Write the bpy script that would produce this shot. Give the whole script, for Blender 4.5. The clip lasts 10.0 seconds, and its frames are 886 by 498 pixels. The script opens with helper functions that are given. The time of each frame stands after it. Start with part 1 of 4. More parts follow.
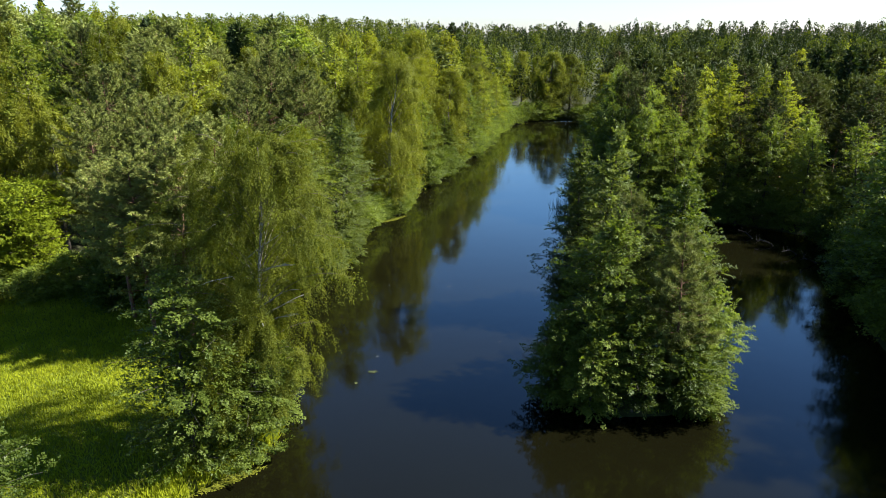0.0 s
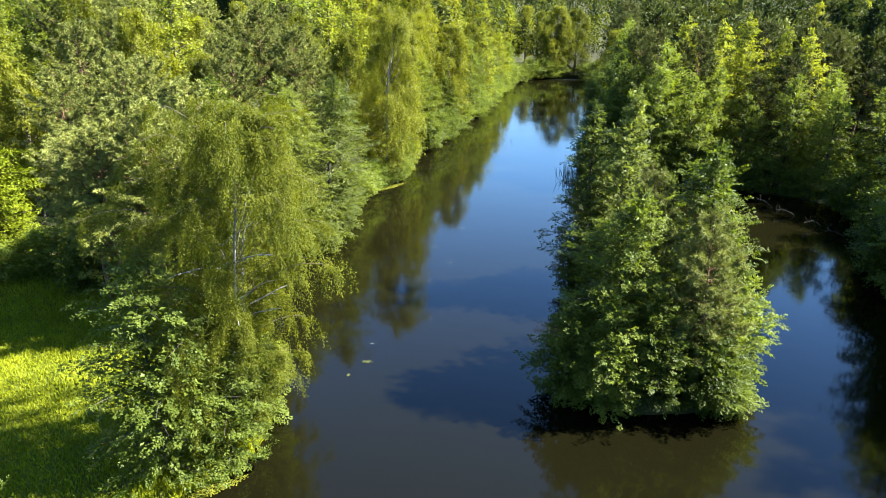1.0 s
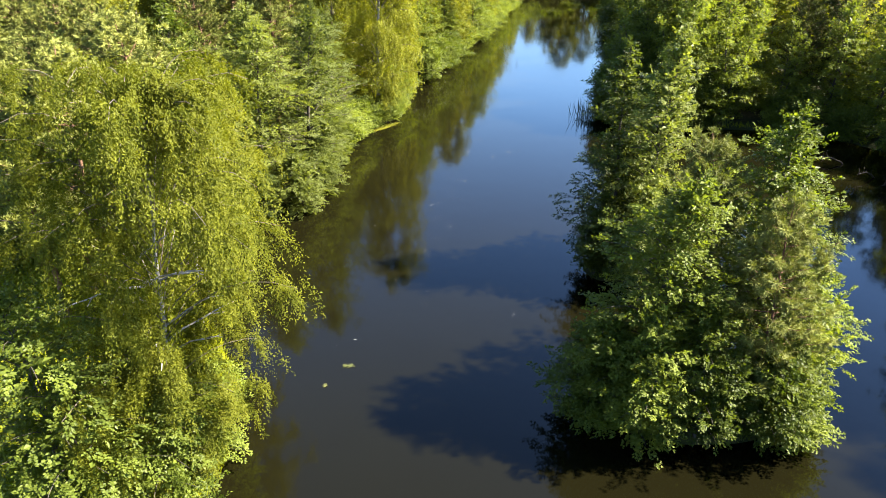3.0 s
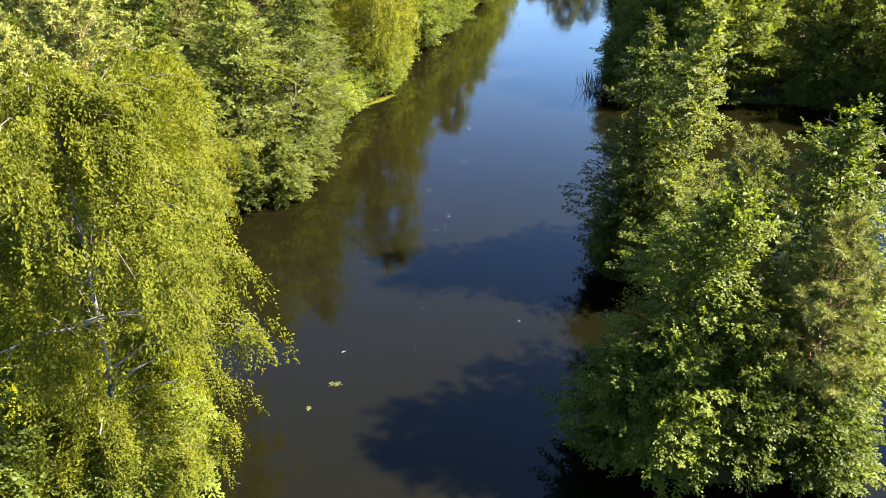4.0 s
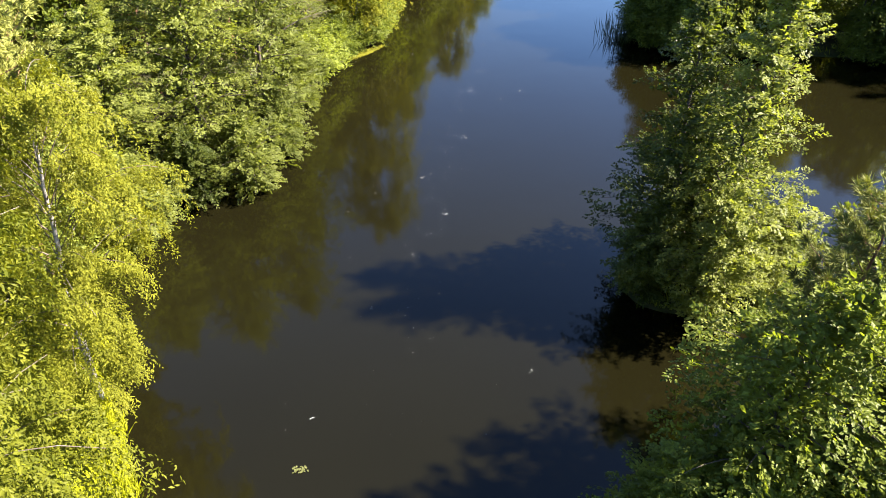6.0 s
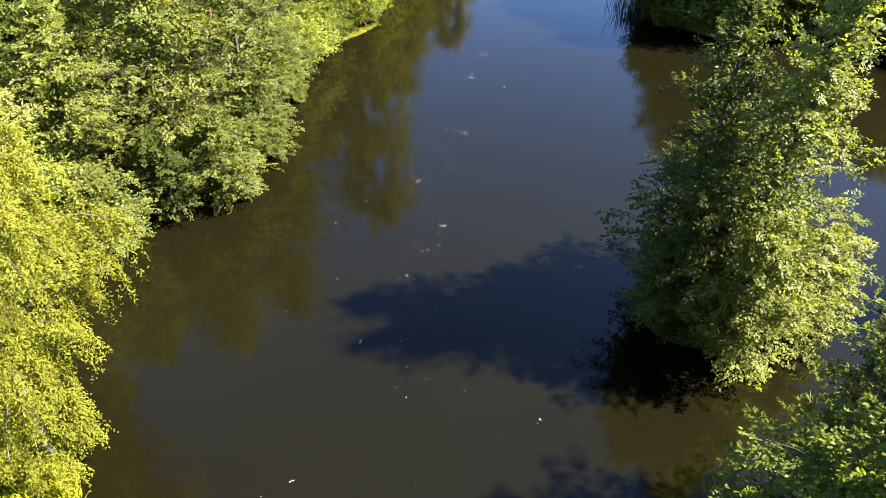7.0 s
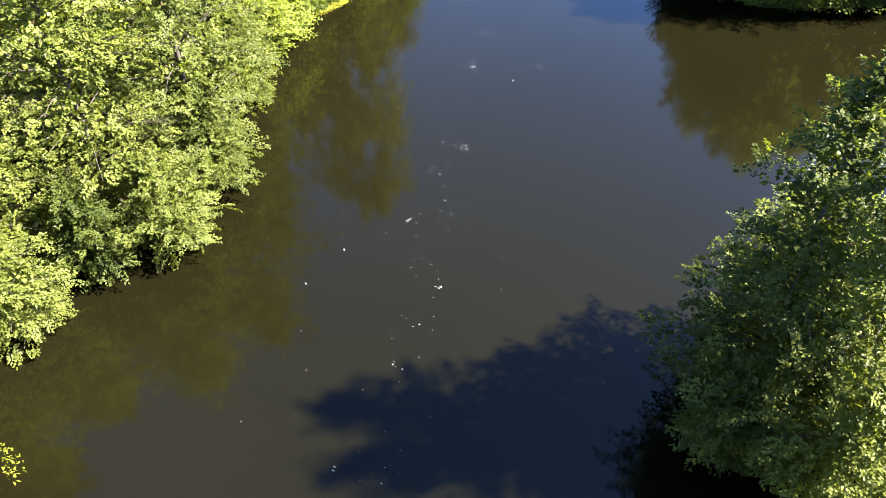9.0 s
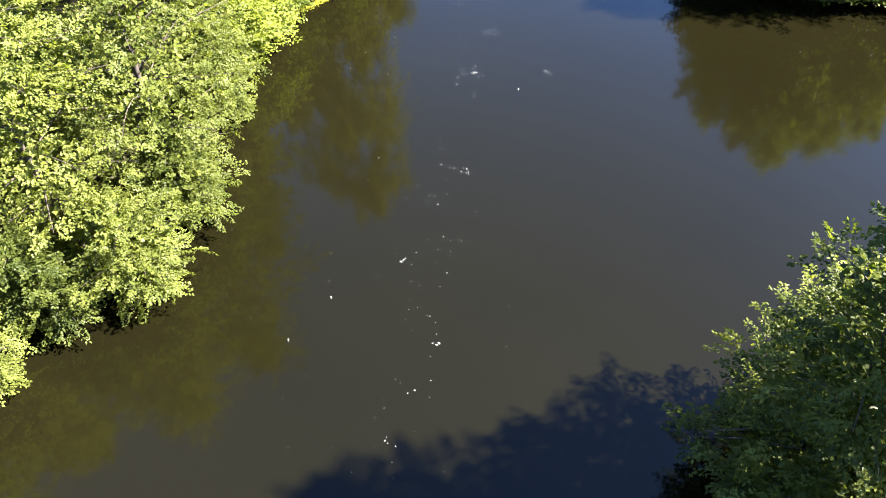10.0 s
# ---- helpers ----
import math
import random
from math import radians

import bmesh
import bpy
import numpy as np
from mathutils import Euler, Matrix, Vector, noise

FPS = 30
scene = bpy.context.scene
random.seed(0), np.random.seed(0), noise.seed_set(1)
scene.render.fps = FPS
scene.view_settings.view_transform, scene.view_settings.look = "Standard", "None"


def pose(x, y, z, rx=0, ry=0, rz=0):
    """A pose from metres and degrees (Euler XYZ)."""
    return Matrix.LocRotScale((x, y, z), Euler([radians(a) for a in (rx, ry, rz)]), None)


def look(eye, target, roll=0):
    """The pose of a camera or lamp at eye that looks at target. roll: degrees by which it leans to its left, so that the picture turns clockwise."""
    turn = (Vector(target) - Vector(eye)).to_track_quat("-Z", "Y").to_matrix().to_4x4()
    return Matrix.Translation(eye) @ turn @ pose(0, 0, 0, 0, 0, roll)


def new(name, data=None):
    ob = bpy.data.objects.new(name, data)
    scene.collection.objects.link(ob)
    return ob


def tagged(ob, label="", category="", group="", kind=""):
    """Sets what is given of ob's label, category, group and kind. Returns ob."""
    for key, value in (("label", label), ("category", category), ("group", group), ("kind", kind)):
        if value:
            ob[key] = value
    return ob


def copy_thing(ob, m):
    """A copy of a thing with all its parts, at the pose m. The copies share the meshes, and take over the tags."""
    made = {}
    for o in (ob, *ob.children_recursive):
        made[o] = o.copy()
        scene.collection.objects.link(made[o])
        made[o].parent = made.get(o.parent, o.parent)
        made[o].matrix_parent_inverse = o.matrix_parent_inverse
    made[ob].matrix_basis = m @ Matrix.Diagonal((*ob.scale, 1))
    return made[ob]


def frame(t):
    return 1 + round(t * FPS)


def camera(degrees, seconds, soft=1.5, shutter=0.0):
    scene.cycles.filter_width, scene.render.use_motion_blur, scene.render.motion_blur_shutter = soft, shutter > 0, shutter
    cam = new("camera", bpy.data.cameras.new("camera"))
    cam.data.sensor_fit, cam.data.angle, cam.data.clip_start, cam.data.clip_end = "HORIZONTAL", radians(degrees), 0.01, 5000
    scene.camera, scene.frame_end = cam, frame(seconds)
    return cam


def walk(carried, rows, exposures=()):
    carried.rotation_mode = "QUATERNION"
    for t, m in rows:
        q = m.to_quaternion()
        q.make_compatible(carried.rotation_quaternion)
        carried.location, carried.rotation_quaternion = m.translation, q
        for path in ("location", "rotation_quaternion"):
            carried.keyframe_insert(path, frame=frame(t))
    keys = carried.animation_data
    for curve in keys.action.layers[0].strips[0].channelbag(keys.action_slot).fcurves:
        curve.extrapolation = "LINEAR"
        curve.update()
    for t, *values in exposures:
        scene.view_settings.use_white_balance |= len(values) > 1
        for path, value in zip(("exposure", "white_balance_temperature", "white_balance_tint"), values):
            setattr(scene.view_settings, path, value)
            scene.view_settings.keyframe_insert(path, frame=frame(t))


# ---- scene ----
cam = camera(64.9, 10.0, soft=0.9)
PATH = [  # seconds, x, y, z, yaw, pitch, roll
    (0.0, 0.015, -0.138, 21.955, -0.05, -17.16, 0.22),
    (0.5, 0.055, 2.095, 21.945, 0.01, -18.90, 0.15),
    (1.0, 0.097, 4.334, 21.935, 0.06, -20.61, 0.10),
    (1.5, 0.141, 6.579, 21.925, 0.09, -22.30, 0.07),
    (2.0, 0.187, 8.830, 21.916, 0.12, -23.97, 0.06),
    (2.5, 0.234, 11.086, 21.908, 0.13, -25.63, 0.05),
    (4.0, 0.386, 17.891, 21.886, 0.13, -30.52, 0.06),
    (4.5, 0.441, 20.170, 21.879, 0.12, -32.14, 0.06),
    (5.0, 0.497, 22.456, 21.873, 0.12, -33.75, 0.06),
    (5.5, 0.555, 24.747, 21.868, 0.13, -35.35, 0.04),
    (7.0, 0.740, 31.656, 21.855, 0.20, -40.19, -0.10),
    (7.5, 0.805, 33.971, 21.852, 0.25, -41.81, -0.19),
    (8.0, 0.871, 36.291, 21.849, 0.32, -43.45, -0.31),
    (8.5, 0.940, 38.617, 21.847, 0.41, -45.09, -0.46),
    (9.0, 1.011, 40.950, 21.845, 0.52, -46.75, -0.64),
    (9.5, 1.083, 43.287, 21.844, 0.66, -48.43, -0.86),
    (10.0, 1.157, 45.631, 21.843, 0.82, -50.12, -1.13),
]

EXPOSURES = [(0.0, 2.37, 6000, 6.5), (0.5, 2.88, 6050, 6.5), (1.0, 3.34, 6150, 7.5), (2.0, 3.53, 6550, 10), (4.0, 3.49, 6950, 15), (5.5, 3.54, 7000, 17), (7.0, 3.60, 6700, 19), (10.0, 4.14, 6450, 18.5)]
walk(cam, [(t, pose(x, y, z, 90 + pitch, 0, yaw) @ pose(0, 0, 0, 0, 0, roll)) for t, x, y, z, yaw, pitch, roll in PATH], EXPOSURES)

# ---- light: clear summer sky, sun from the right of the flight ----
SUN_UP, SUN_TURN = 43.0, 87.0  # degrees above the horizon, and clockwise from the flight's heading
world = bpy.data.worlds.new("sky")
scene.world = world
world.use_nodes = True
sky = world.node_tree.nodes.new("ShaderNodeTexSky")
sky.sky_type = "NISHITA"
sky.sun_disc = False
sky.sun_elevation, sky.sun_rotation = radians(SUN_UP), radians(SUN_TURN)
sky.air_density, sky.dust_density, sky.ozone_density = 1.0, 0.3, 2.0
aim = world.node_tree.nodes.new("ShaderNodeTexCoord")
height = world.node_tree.nodes.new("ShaderNodeSeparateXYZ")
world.node_tree.links.new(aim.outputs["Generated"], height.inputs[0])
haze = world.node_tree.nodes.new("ShaderNodeValToRGB")  # pale bright haze low down, a deep clear blue overhead
for k, (at, c) in enumerate(((0.0, (0.60, 0.61, 0.72)), (0.05, (0.66, 0.68, 0.82)), (0.10, (0.76, 0.90, 1.05)), (0.25, (0.84, 1.12, 1.36)), (0.42, (0.62, 0.82, 1.06)), (0.62, (0.58, 0.70, 0.84)), (0.80, (0.39, 0.48, 0.58)))):
    if k > 1:
        haze.color_ramp.elements.new(at)
    haze.color_ramp.elements[k].position, haze.color_ramp.elements[k].color = at, (*c, 1)
world.node_tree.links.new(height.outputs["Z"], haze.inputs["Fac"])
clear = world.node_tree.nodes.new("ShaderNodeMix")
clear.data_type, clear.blend_type = "RGBA", "MULTIPLY"
clear.inputs["Factor"].default_value = 1.0
world.node_tree.links.new(sky.outputs["Color"], clear.inputs[6])
world.node_tree.links.new(haze.outputs["Color"], clear.inputs[7])
world.node_tree.links.new(clear.outputs[2], world.node_tree.nodes["Background"].inputs["Color"])
world.node_tree.nodes["Background"].inputs["Strength"].default_value = 0.051
sun = new("sun", bpy.data.lights.new("sun", "SUN"))
sun.data.energy, sun.data.angle, sun.data.color = 5.0, radians(1.4), (1.0, 0.94, 0.84)
to_sun = Vector((math.sin(radians(SUN_TURN)) * math.cos(radians(SUN_UP)), math.cos(radians(SUN_TURN)) * math.cos(radians(SUN_UP)), math.sin(radians(SUN_UP))))
sun.matrix_world = look(to_sun * 200, (0, 0, 0))


# ---- materials ----
def blank(name):
    m = bpy.data.materials.new(name)
    m.use_nodes = True
    m.node_tree.nodes.clear()
    return m, m.node_tree.nodes, m.node_tree.links


def ramp(nodes, stops):
    r = nodes.new("ShaderNodeValToRGB")
    e = r.color_ramp.elements
    while len(e) < len(stops):
        e.new(0.5)
    for k, (at, c) in enumerate(stops):
        e[k].position, e[k].color = at, (*c, 1)
    return r


def noise_at(nodes, links, scale, detail=4.0, vector=None, rough=0.55):
    n = nodes.new("ShaderNodeTexNoise")
    n.inputs["Scale"].default_value, n.inputs["Detail"].default_value = scale, detail
    n.inputs["Roughness"].default_value = rough
    if vector is None:
        vector = nodes.new("ShaderNodeNewGeometry").outputs["Position"]
    links.new(vector, n.inputs["Vector"])
    return n.outputs["Fac"]


def leaf_material(name, dark, light, through_colour, share=0.35, gloss=0.45, patch=0.8, sheen=0.05, single=0.30):
    """Leaves: one shade per leaf, one per branch region, one per tree; light shines through."""
    m, nodes, links = blank(name)
    geo = nodes.new("ShaderNodeNewGeometry")
    info = nodes.new("ShaderNodeObjectInfo")
    n = noise_at(nodes, links, patch, 3.0)
    a = nodes.new("ShaderNodeMath"); a.operation = "MULTIPLY_ADD"
    links.new(geo.outputs["Random Per Island"], a.inputs[0]); a.inputs[1].default_value = single
    b = nodes.new("ShaderNodeMath"); b.operation = "MULTIPLY_ADD"
    links.new(n, b.inputs[0]); b.inputs[1].default_value = 1.1; b.inputs[2].default_value = -0.38
    links.new(b.outputs[0], a.inputs[2])
    c = nodes.new("ShaderNodeMath"); c.operation = "MULTIPLY_ADD"
    links.new(info.outputs["Random"], c.inputs[0]); c.inputs[1].default_value = 0.50
    links.new(a.outputs[0], c.inputs[2])
    r = ramp(nodes, [(0.1, dark), (0.95, light)])
    links.new(c.outputs[0], r.inputs["Fac"])
    p = nodes.new("ShaderNodeBsdfPrincipled")
    p.inputs["Roughness"].default_value = gloss
    p.inputs["Specular IOR Level"].default_value = sheen
    links.new(r.outputs["Color"], p.inputs["Base Color"])
    t = nodes.new("ShaderNodeBsdfTranslucent")
    mul = nodes.new("ShaderNodeMix"); mul.data_type = "RGBA"; mul.blend_type = "MULTIPLY"
    mul.inputs["Factor"].default_value = 1.0
    links.new(r.outputs["Color"], mul.inputs[6]); mul.inputs[7].default_value = (*through_colour, 1)
    links.new(mul.outputs[2], t.inputs["Color"])
    mix = nodes.new("ShaderNodeMixShader"); mix.inputs["Fac"].default_value = share
    links.new(p.outputs[0], mix.inputs[1]); links.new(t.outputs[0], mix.inputs[2])
    out = nodes.new("ShaderNodeOutputMaterial")
    links.new(mix.outputs[0], out.inputs["Surface"])
    return m


def rough_material(name, stops, scale, bump=0.3, roughness=0.85, fine=8.0, stretch=(1, 1, 1), spec=0.3):
    """Matter with grain at two scales and a bump."""
    m, nodes, links = blank(name)
    geo = nodes.new("ShaderNodeNewGeometry")
    mp = nodes.new("ShaderNodeMapping"); mp.inputs["Scale"].default_value = stretch
    links.new(geo.outputs["Position"], mp.inputs["Vector"])
    big = noise_at(nodes, links, scale, 5.0, mp.outputs[0])
    small = noise_at(nodes, links, scale * fine, 5.0, mp.outputs[0])
    mx = nodes.new("ShaderNodeMath"); mx.operation = "MULTIPLY_ADD"
    links.new(small, mx.inputs[0]); mx.inputs[1].default_value = 0.5
    hf = nodes.new("ShaderNodeMath"); hf.operation = "MULTIPLY"; hf.inputs[1].default_value = 0.5
    links.new(big, hf.inputs[0]); links.new(hf.outputs[0], mx.inputs[2])
    r = ramp(nodes, stops)
    links.new(mx.outputs[0], r.inputs["Fac"])
    p = nodes.new("ShaderNodeBsdfPrincipled")
    p.inputs["Roughness"].default_value = roughness
    p.inputs["Specular IOR Level"].default_value = spec
    links.new(r.outputs["Color"], p.inputs["Base Color"])
    bp = nodes.new("ShaderNodeBump"); bp.inputs["Strength"].default_value = bump; bp.inputs["Distance"].default_value = 0.05
    links.new(small, bp.inputs["Height"]); links.new(bp.outputs[0], p.inputs["Normal"])
    out = nodes.new("ShaderNodeOutputMaterial")
    links.new(p.outputs[0], out.inputs["Surface"])
    return m


def water_material():
    """Calm brown pond water, cloudy enough that shade falls on it; a faint ripple."""
    m, nodes, links = blank("pond_water")
    tint = noise_at(nodes, links, 0.05, 3.0)
    r = ramp(nodes, [(0.3, (0.00250, 0.00232, 0.00082)), (0.7, (0.00306, 0.00288, 0.00104))])
    links.new(tint, r.inputs["Fac"])
    p = nodes.new("ShaderNodeBsdfPrincipled")
    p.inputs["IOR"].default_value = 1.333
    p.inputs["Roughness"].default_value = 0.07
    links.new(r.outputs["Color"], p.inputs["Base Color"])
    ripple = noise_at(nodes, links, 1.6, 3.0)
    slow = noise_at(nodes, links, 0.35, 2.0)
    ad = nodes.new("ShaderNodeMath"); ad.operation = "MULTIPLY_ADD"; ad.inputs[1].default_value = 0.25
    links.new(ripple, ad.inputs[0]); links.new(slow, ad.inputs[2])
    bp = nodes.new("ShaderNodeBump"); bp.inputs["Strength"].default_value = 0.06; bp.inputs["Distance"].default_value = 0.12
    links.new(ad.outputs[0], bp.inputs["Height"]); links.new(bp.outputs[0], p.inputs["Normal"])
    out = nodes.new("ShaderNodeOutputMaterial")
    links.new(p.outputs[0], out.inputs["Surface"])
    return m


def ground_material():
    """Forest floor of needles, moss and dry leaves; meadow grass where the ground is open."""
    m, nodes, links = blank("woodland_ground")
    fine = noise_at(nodes, links, 3.0, 6.0)
    big = noise_at(nodes, links, 0.12, 4.0)
    floor_ramp = ramp(nodes, [(0.3, (0.01254, 0.01083, 0.00627)), (0.5, (0.02279, 0.02564, 0.00798)), (0.72, (0.04274, 0.03305, 0.01937))])
    grass_ramp = ramp(nodes, [(0.3, (0.048, 0.064, 0.004)), (0.6, (0.105, 0.120, 0.007)), (0.8, (0.15, 0.145, 0.013))])
    links.new(fine, floor_ramp.inputs["Fac"])
    hf = nodes.new("ShaderNodeMath"); hf.operation = "MULTIPLY_ADD"; hf.inputs[1].default_value = 0.5
    links.new(fine, hf.inputs[0])
    h2 = nodes.new("ShaderNodeMath"); h2.operation = "MULTIPLY"; h2.inputs[1].default_value = 0.5
    links.new(big, h2.inputs[0]); links.new(h2.outputs[0], hf.inputs[2])
    links.new(hf.outputs[0], grass_ramp.inputs["Fac"])
    at = nodes.new("ShaderNodeAttribute"); at.attribute_name = "meadow"
    mix = nodes.new("ShaderNodeMix"); mix.data_type = "RGBA"
    links.new(at.outputs["Fac"], mix.inputs["Factor"])
    links.new(floor_ramp.outputs["Color"], mix.inputs[6]); links.new(grass_ramp.outputs["Color"], mix.inputs[7])
    p = nodes.new("ShaderNodeBsdfPrincipled")
    p.inputs["Roughness"].default_value = 0.95; p.inputs["Specular IOR Level"].default_value = 0.15
    links.new(mix.outputs[2], p.inputs["Base Color"])
    bp = nodes.new("ShaderNodeBump"); bp.inputs["Strength"].default_value = 0.6; bp.inputs["Distance"].default_value = 0.1
    links.new(fine, bp.inputs["Height"]); links.new(bp.outputs[0], p.inputs["Normal"])
    out = nodes.new("ShaderNodeOutputMaterial")
    links.new(p.outputs[0], out.inputs["Surface"])
    return m


ALDER = leaf_material("alder_leaf", (0.0240, 0.0390, 0.0045), (0.1620, 0.1980, 0.0320), (1.5, 1.5, 0.45), 0.48, 0.45, 1.2, 0.12, 0.12)
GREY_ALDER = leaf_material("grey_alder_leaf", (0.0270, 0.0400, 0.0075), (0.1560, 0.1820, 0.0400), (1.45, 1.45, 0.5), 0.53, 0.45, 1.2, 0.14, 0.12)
BIRCH = leaf_material("birch_leaf", (0.0360, 0.0460, 0.0042), (0.1720, 0.1790, 0.0195), (1.5, 1.45, 0.4), 0.48, 0.5, 1.3, 0.06, 0.12)
ASPEN = leaf_material("young_birch_leaf", (0.0460, 0.0600, 0.0060), (0.1900, 0.2100, 0.0260), (1.65, 1.6, 0.35), 0.43, 0.5, 0.9, 0.06, 0.25)
WILLOW = leaf_material("willow_leaf", (0.0520, 0.0740, 0.0030), (0.1850, 0.2080, 0.0110), (1.5, 1.5, 0.35), 0.3, 0.5, 1.2, 0.06, 0.35)
PINE = leaf_material("pine_needle", (0.0240, 0.0340, 0.0080), (0.2000, 0.2140, 0.0520), (1.2, 1.2, 0.5), 0.24, 0.5, 0.8, 0.08, 0.18)
# pine needles again, darker: the east woods' shade is put into the colour
SHADED_PINE = leaf_material("shaded_pine_needle", (0.0130, 0.0210, 0.0050), (0.0720, 0.0820, 0.0190), (1.2, 1.2, 0.5), 0.18, 0.5, 0.8, 0.05, 0.35)
SPRUCE = leaf_material("spruce_needle", (0.0091, 0.0171, 0.0045), (0.0410, 0.0524, 0.0126), (1.2, 1.3, 0.5), 0.15, 0.55, 0.6)
WOODS = leaf_material("mixed_woodland_leaf", (0.0294, 0.0411, 0.0041), (0.1115, 0.1174, 0.0141), (1.4, 1.5, 0.5), 0.3, 0.6, 0.09)
DARK_WOODS = leaf_material("dark_woodland_needle", (0.0102, 0.0171, 0.0045), (0.0387, 0.0456, 0.0109), (1.2, 1.3, 0.5), 0.15, 0.6, 0.09)
GRASS = leaf_material("grass_blade", (0.0920, 0.1180, 0.0050), (0.2450, 0.2600, 0.0130), (1.4, 1.4, 0.4), 0.35, 0.6, 0.35)
REED = leaf_material("reed_stem", (0.0342, 0.0456, 0.0142), (0.0798, 0.0855, 0.0342), (1.2, 1.2, 0.6), 0.25, 0.6)
ALGAE = leaf_material("pond_weed", (0.0700, 0.0740, 0.0070), (0.1450, 0.1450, 0.0180), (1.2, 1.2, 0.5), 0.2, 0.6, 1.5)
FLUFF = rough_material("seed_fluff", [(0.3, (0.150, 0.160, 0.155)), (0.7, (0.300, 0.310, 0.295))], 12.0, 0.1, 0.9)
BARK = rough_material("alder_bark", [(0.3, (0.01994, 0.01595, 0.01254)), (0.7, (0.06268, 0.05128, 0.03989))], 1.5, 0.6, 0.9, 9.0, (1, 1, 0.3))
PINE_BARK = rough_material("pine_bark", [(0.3, (0.05128, 0.02564, 0.01595)), (0.7, (0.14815, 0.07407, 0.04274))], 1.5, 0.6, 0.9, 9.0, (1, 1, 0.4))
WHITE_BARK = rough_material("birch_bark", [(0.36, (0.02849, 0.02564, 0.02279)), (0.46, (0.19373, 0.18234, 0.16524)), (0.7, (0.27350, 0.26211, 0.24501))], 2.0, 0.3, 0.7, 5.0, (0.5, 0.5, 2.5))
TWIG = rough_material("birch_twig_bark", [(0.3, (0.03989, 0.02849, 0.02279)), (0.55, (0.09117, 0.07407, 0.05698)), (0.72, (0.14815, 0.13390, 0.11396))], 1.2, 0.4, 0.85, 7.0)
DEAD = rough_material("dead_wood", [(0.3, (0.00855, 0.00684, 0.00570)), (0.7, (0.03134, 0.02678, 0.02279))], 2.0, 0.5, 0.9, 7.0)


# ---- plan of the pond: its shore, clockwise from behind the flight ----
SHORE_WEST = [(-17, -60), (-15, -20), (-14.5, 12), (-13.6, 23), (-12.8, 29), (-10.4, 31.8), (-9.3, 34.5), (-9.9, 40), (-12.4, 45), (-14.8, 49.5), (-18.2, 53),
              (-18, 57.5), (-15.2, 60.6), (-12.2, 64.5), (-10.5, 69.5), (-9.2, 76), (-7.6, 82.5), (-5, 86), (-5.4, 93), (-2, 104), (1.4, 114.6), (6, 131),
              (10.2, 148), (14, 165), (17.5, 177)]
SHORE_EAST = [(26, 186), (36, 186), (37, 176), (32.2, 155), (26.6, 128), (23.0, 108), (20.0, 95), (17.8, 87.4), (19.2, 84.0), (23, 82.2), (33, 82.2), (41, 76.6),
              (41, 67), (36.5, 59), (33.5, 51), (32, 44), (30.5, 36), (29.5, 22), (30, -15), (32, -60)]


def smooth_line(pts, steps=6):
    """A closed curve through the points."""
    p = np.array(pts, float)
    out = []
    for k in range(len(p)):
        a, b, c, d = p[k - 1], p[k], p[(k + 1) % len(p)], p[(k + 2) % len(p)]
        for s in np.arange(steps) / steps:
            out.append(0.5 * (2 * b + (c - a) * s + (2 * a - 5 * b + 4 * c - d) * s * s + (3 * b - a - 3 * c + d) * s ** 3))
    return np.array(out)


POND = smooth_line(SHORE_WEST + SHORE_EAST)
ISLETS = [(12.0, 40.6, 4.8, 3.7), (12.0, 53.2, 2.6, 2.1)]  # x, y and half widths


def waves(x, y):
    """A smooth irregular wobble of about plus or minus one."""
    return (np.sin(0.9 * x + 1.3 * y) + np.sin(1.7 * x - 0.8 * y + 1.0) + np.sin(0.37 * x + 0.51 * y + 2.0)) / 3


def shore_distance(x, y):
    """Metres from the pond's shore: land plus, water minus."""
    x, y = np.atleast_1d(np.asarray(x, float)), np.atleast_1d(np.asarray(y, float))
    best = np.full(x.shape, 1e9)
    inside = np.zeros(x.shape, bool)
    q = np.roll(POND, -1, axis=0)
    for (ax, ay), (bx, by) in zip(POND, q):
        ex, ey = bx - ax, by - ay
        s = np.clip(((x - ax) * ex + (y - ay) * ey) / (ex * ex + ey * ey + 1e-9), 0, 1)
        best = np.minimum(best, (x - ax - s * ex) ** 2 + (y - ay - s * ey) ** 2)
        if abs(ey) > 1e-9:
            inside ^= ((ay > y) != (by > y)) & (x < ax + (y - ay) / ey * ex)
    d = np.sqrt(best) * np.where(inside, -1, 1)
    for ix, iy, rx, ry in ISLETS:
        d = np.maximum(d, (1 - np.hypot((x - ix) / rx, (y - iy) / ry)) * min(rx, ry))
    return d + 0.35 * waves(x, y)


def smoothstep(a, b, v):
    s = np.clip((v - a) / (b - a), 0, 1)
    return s * s * (3 - 2 * s)


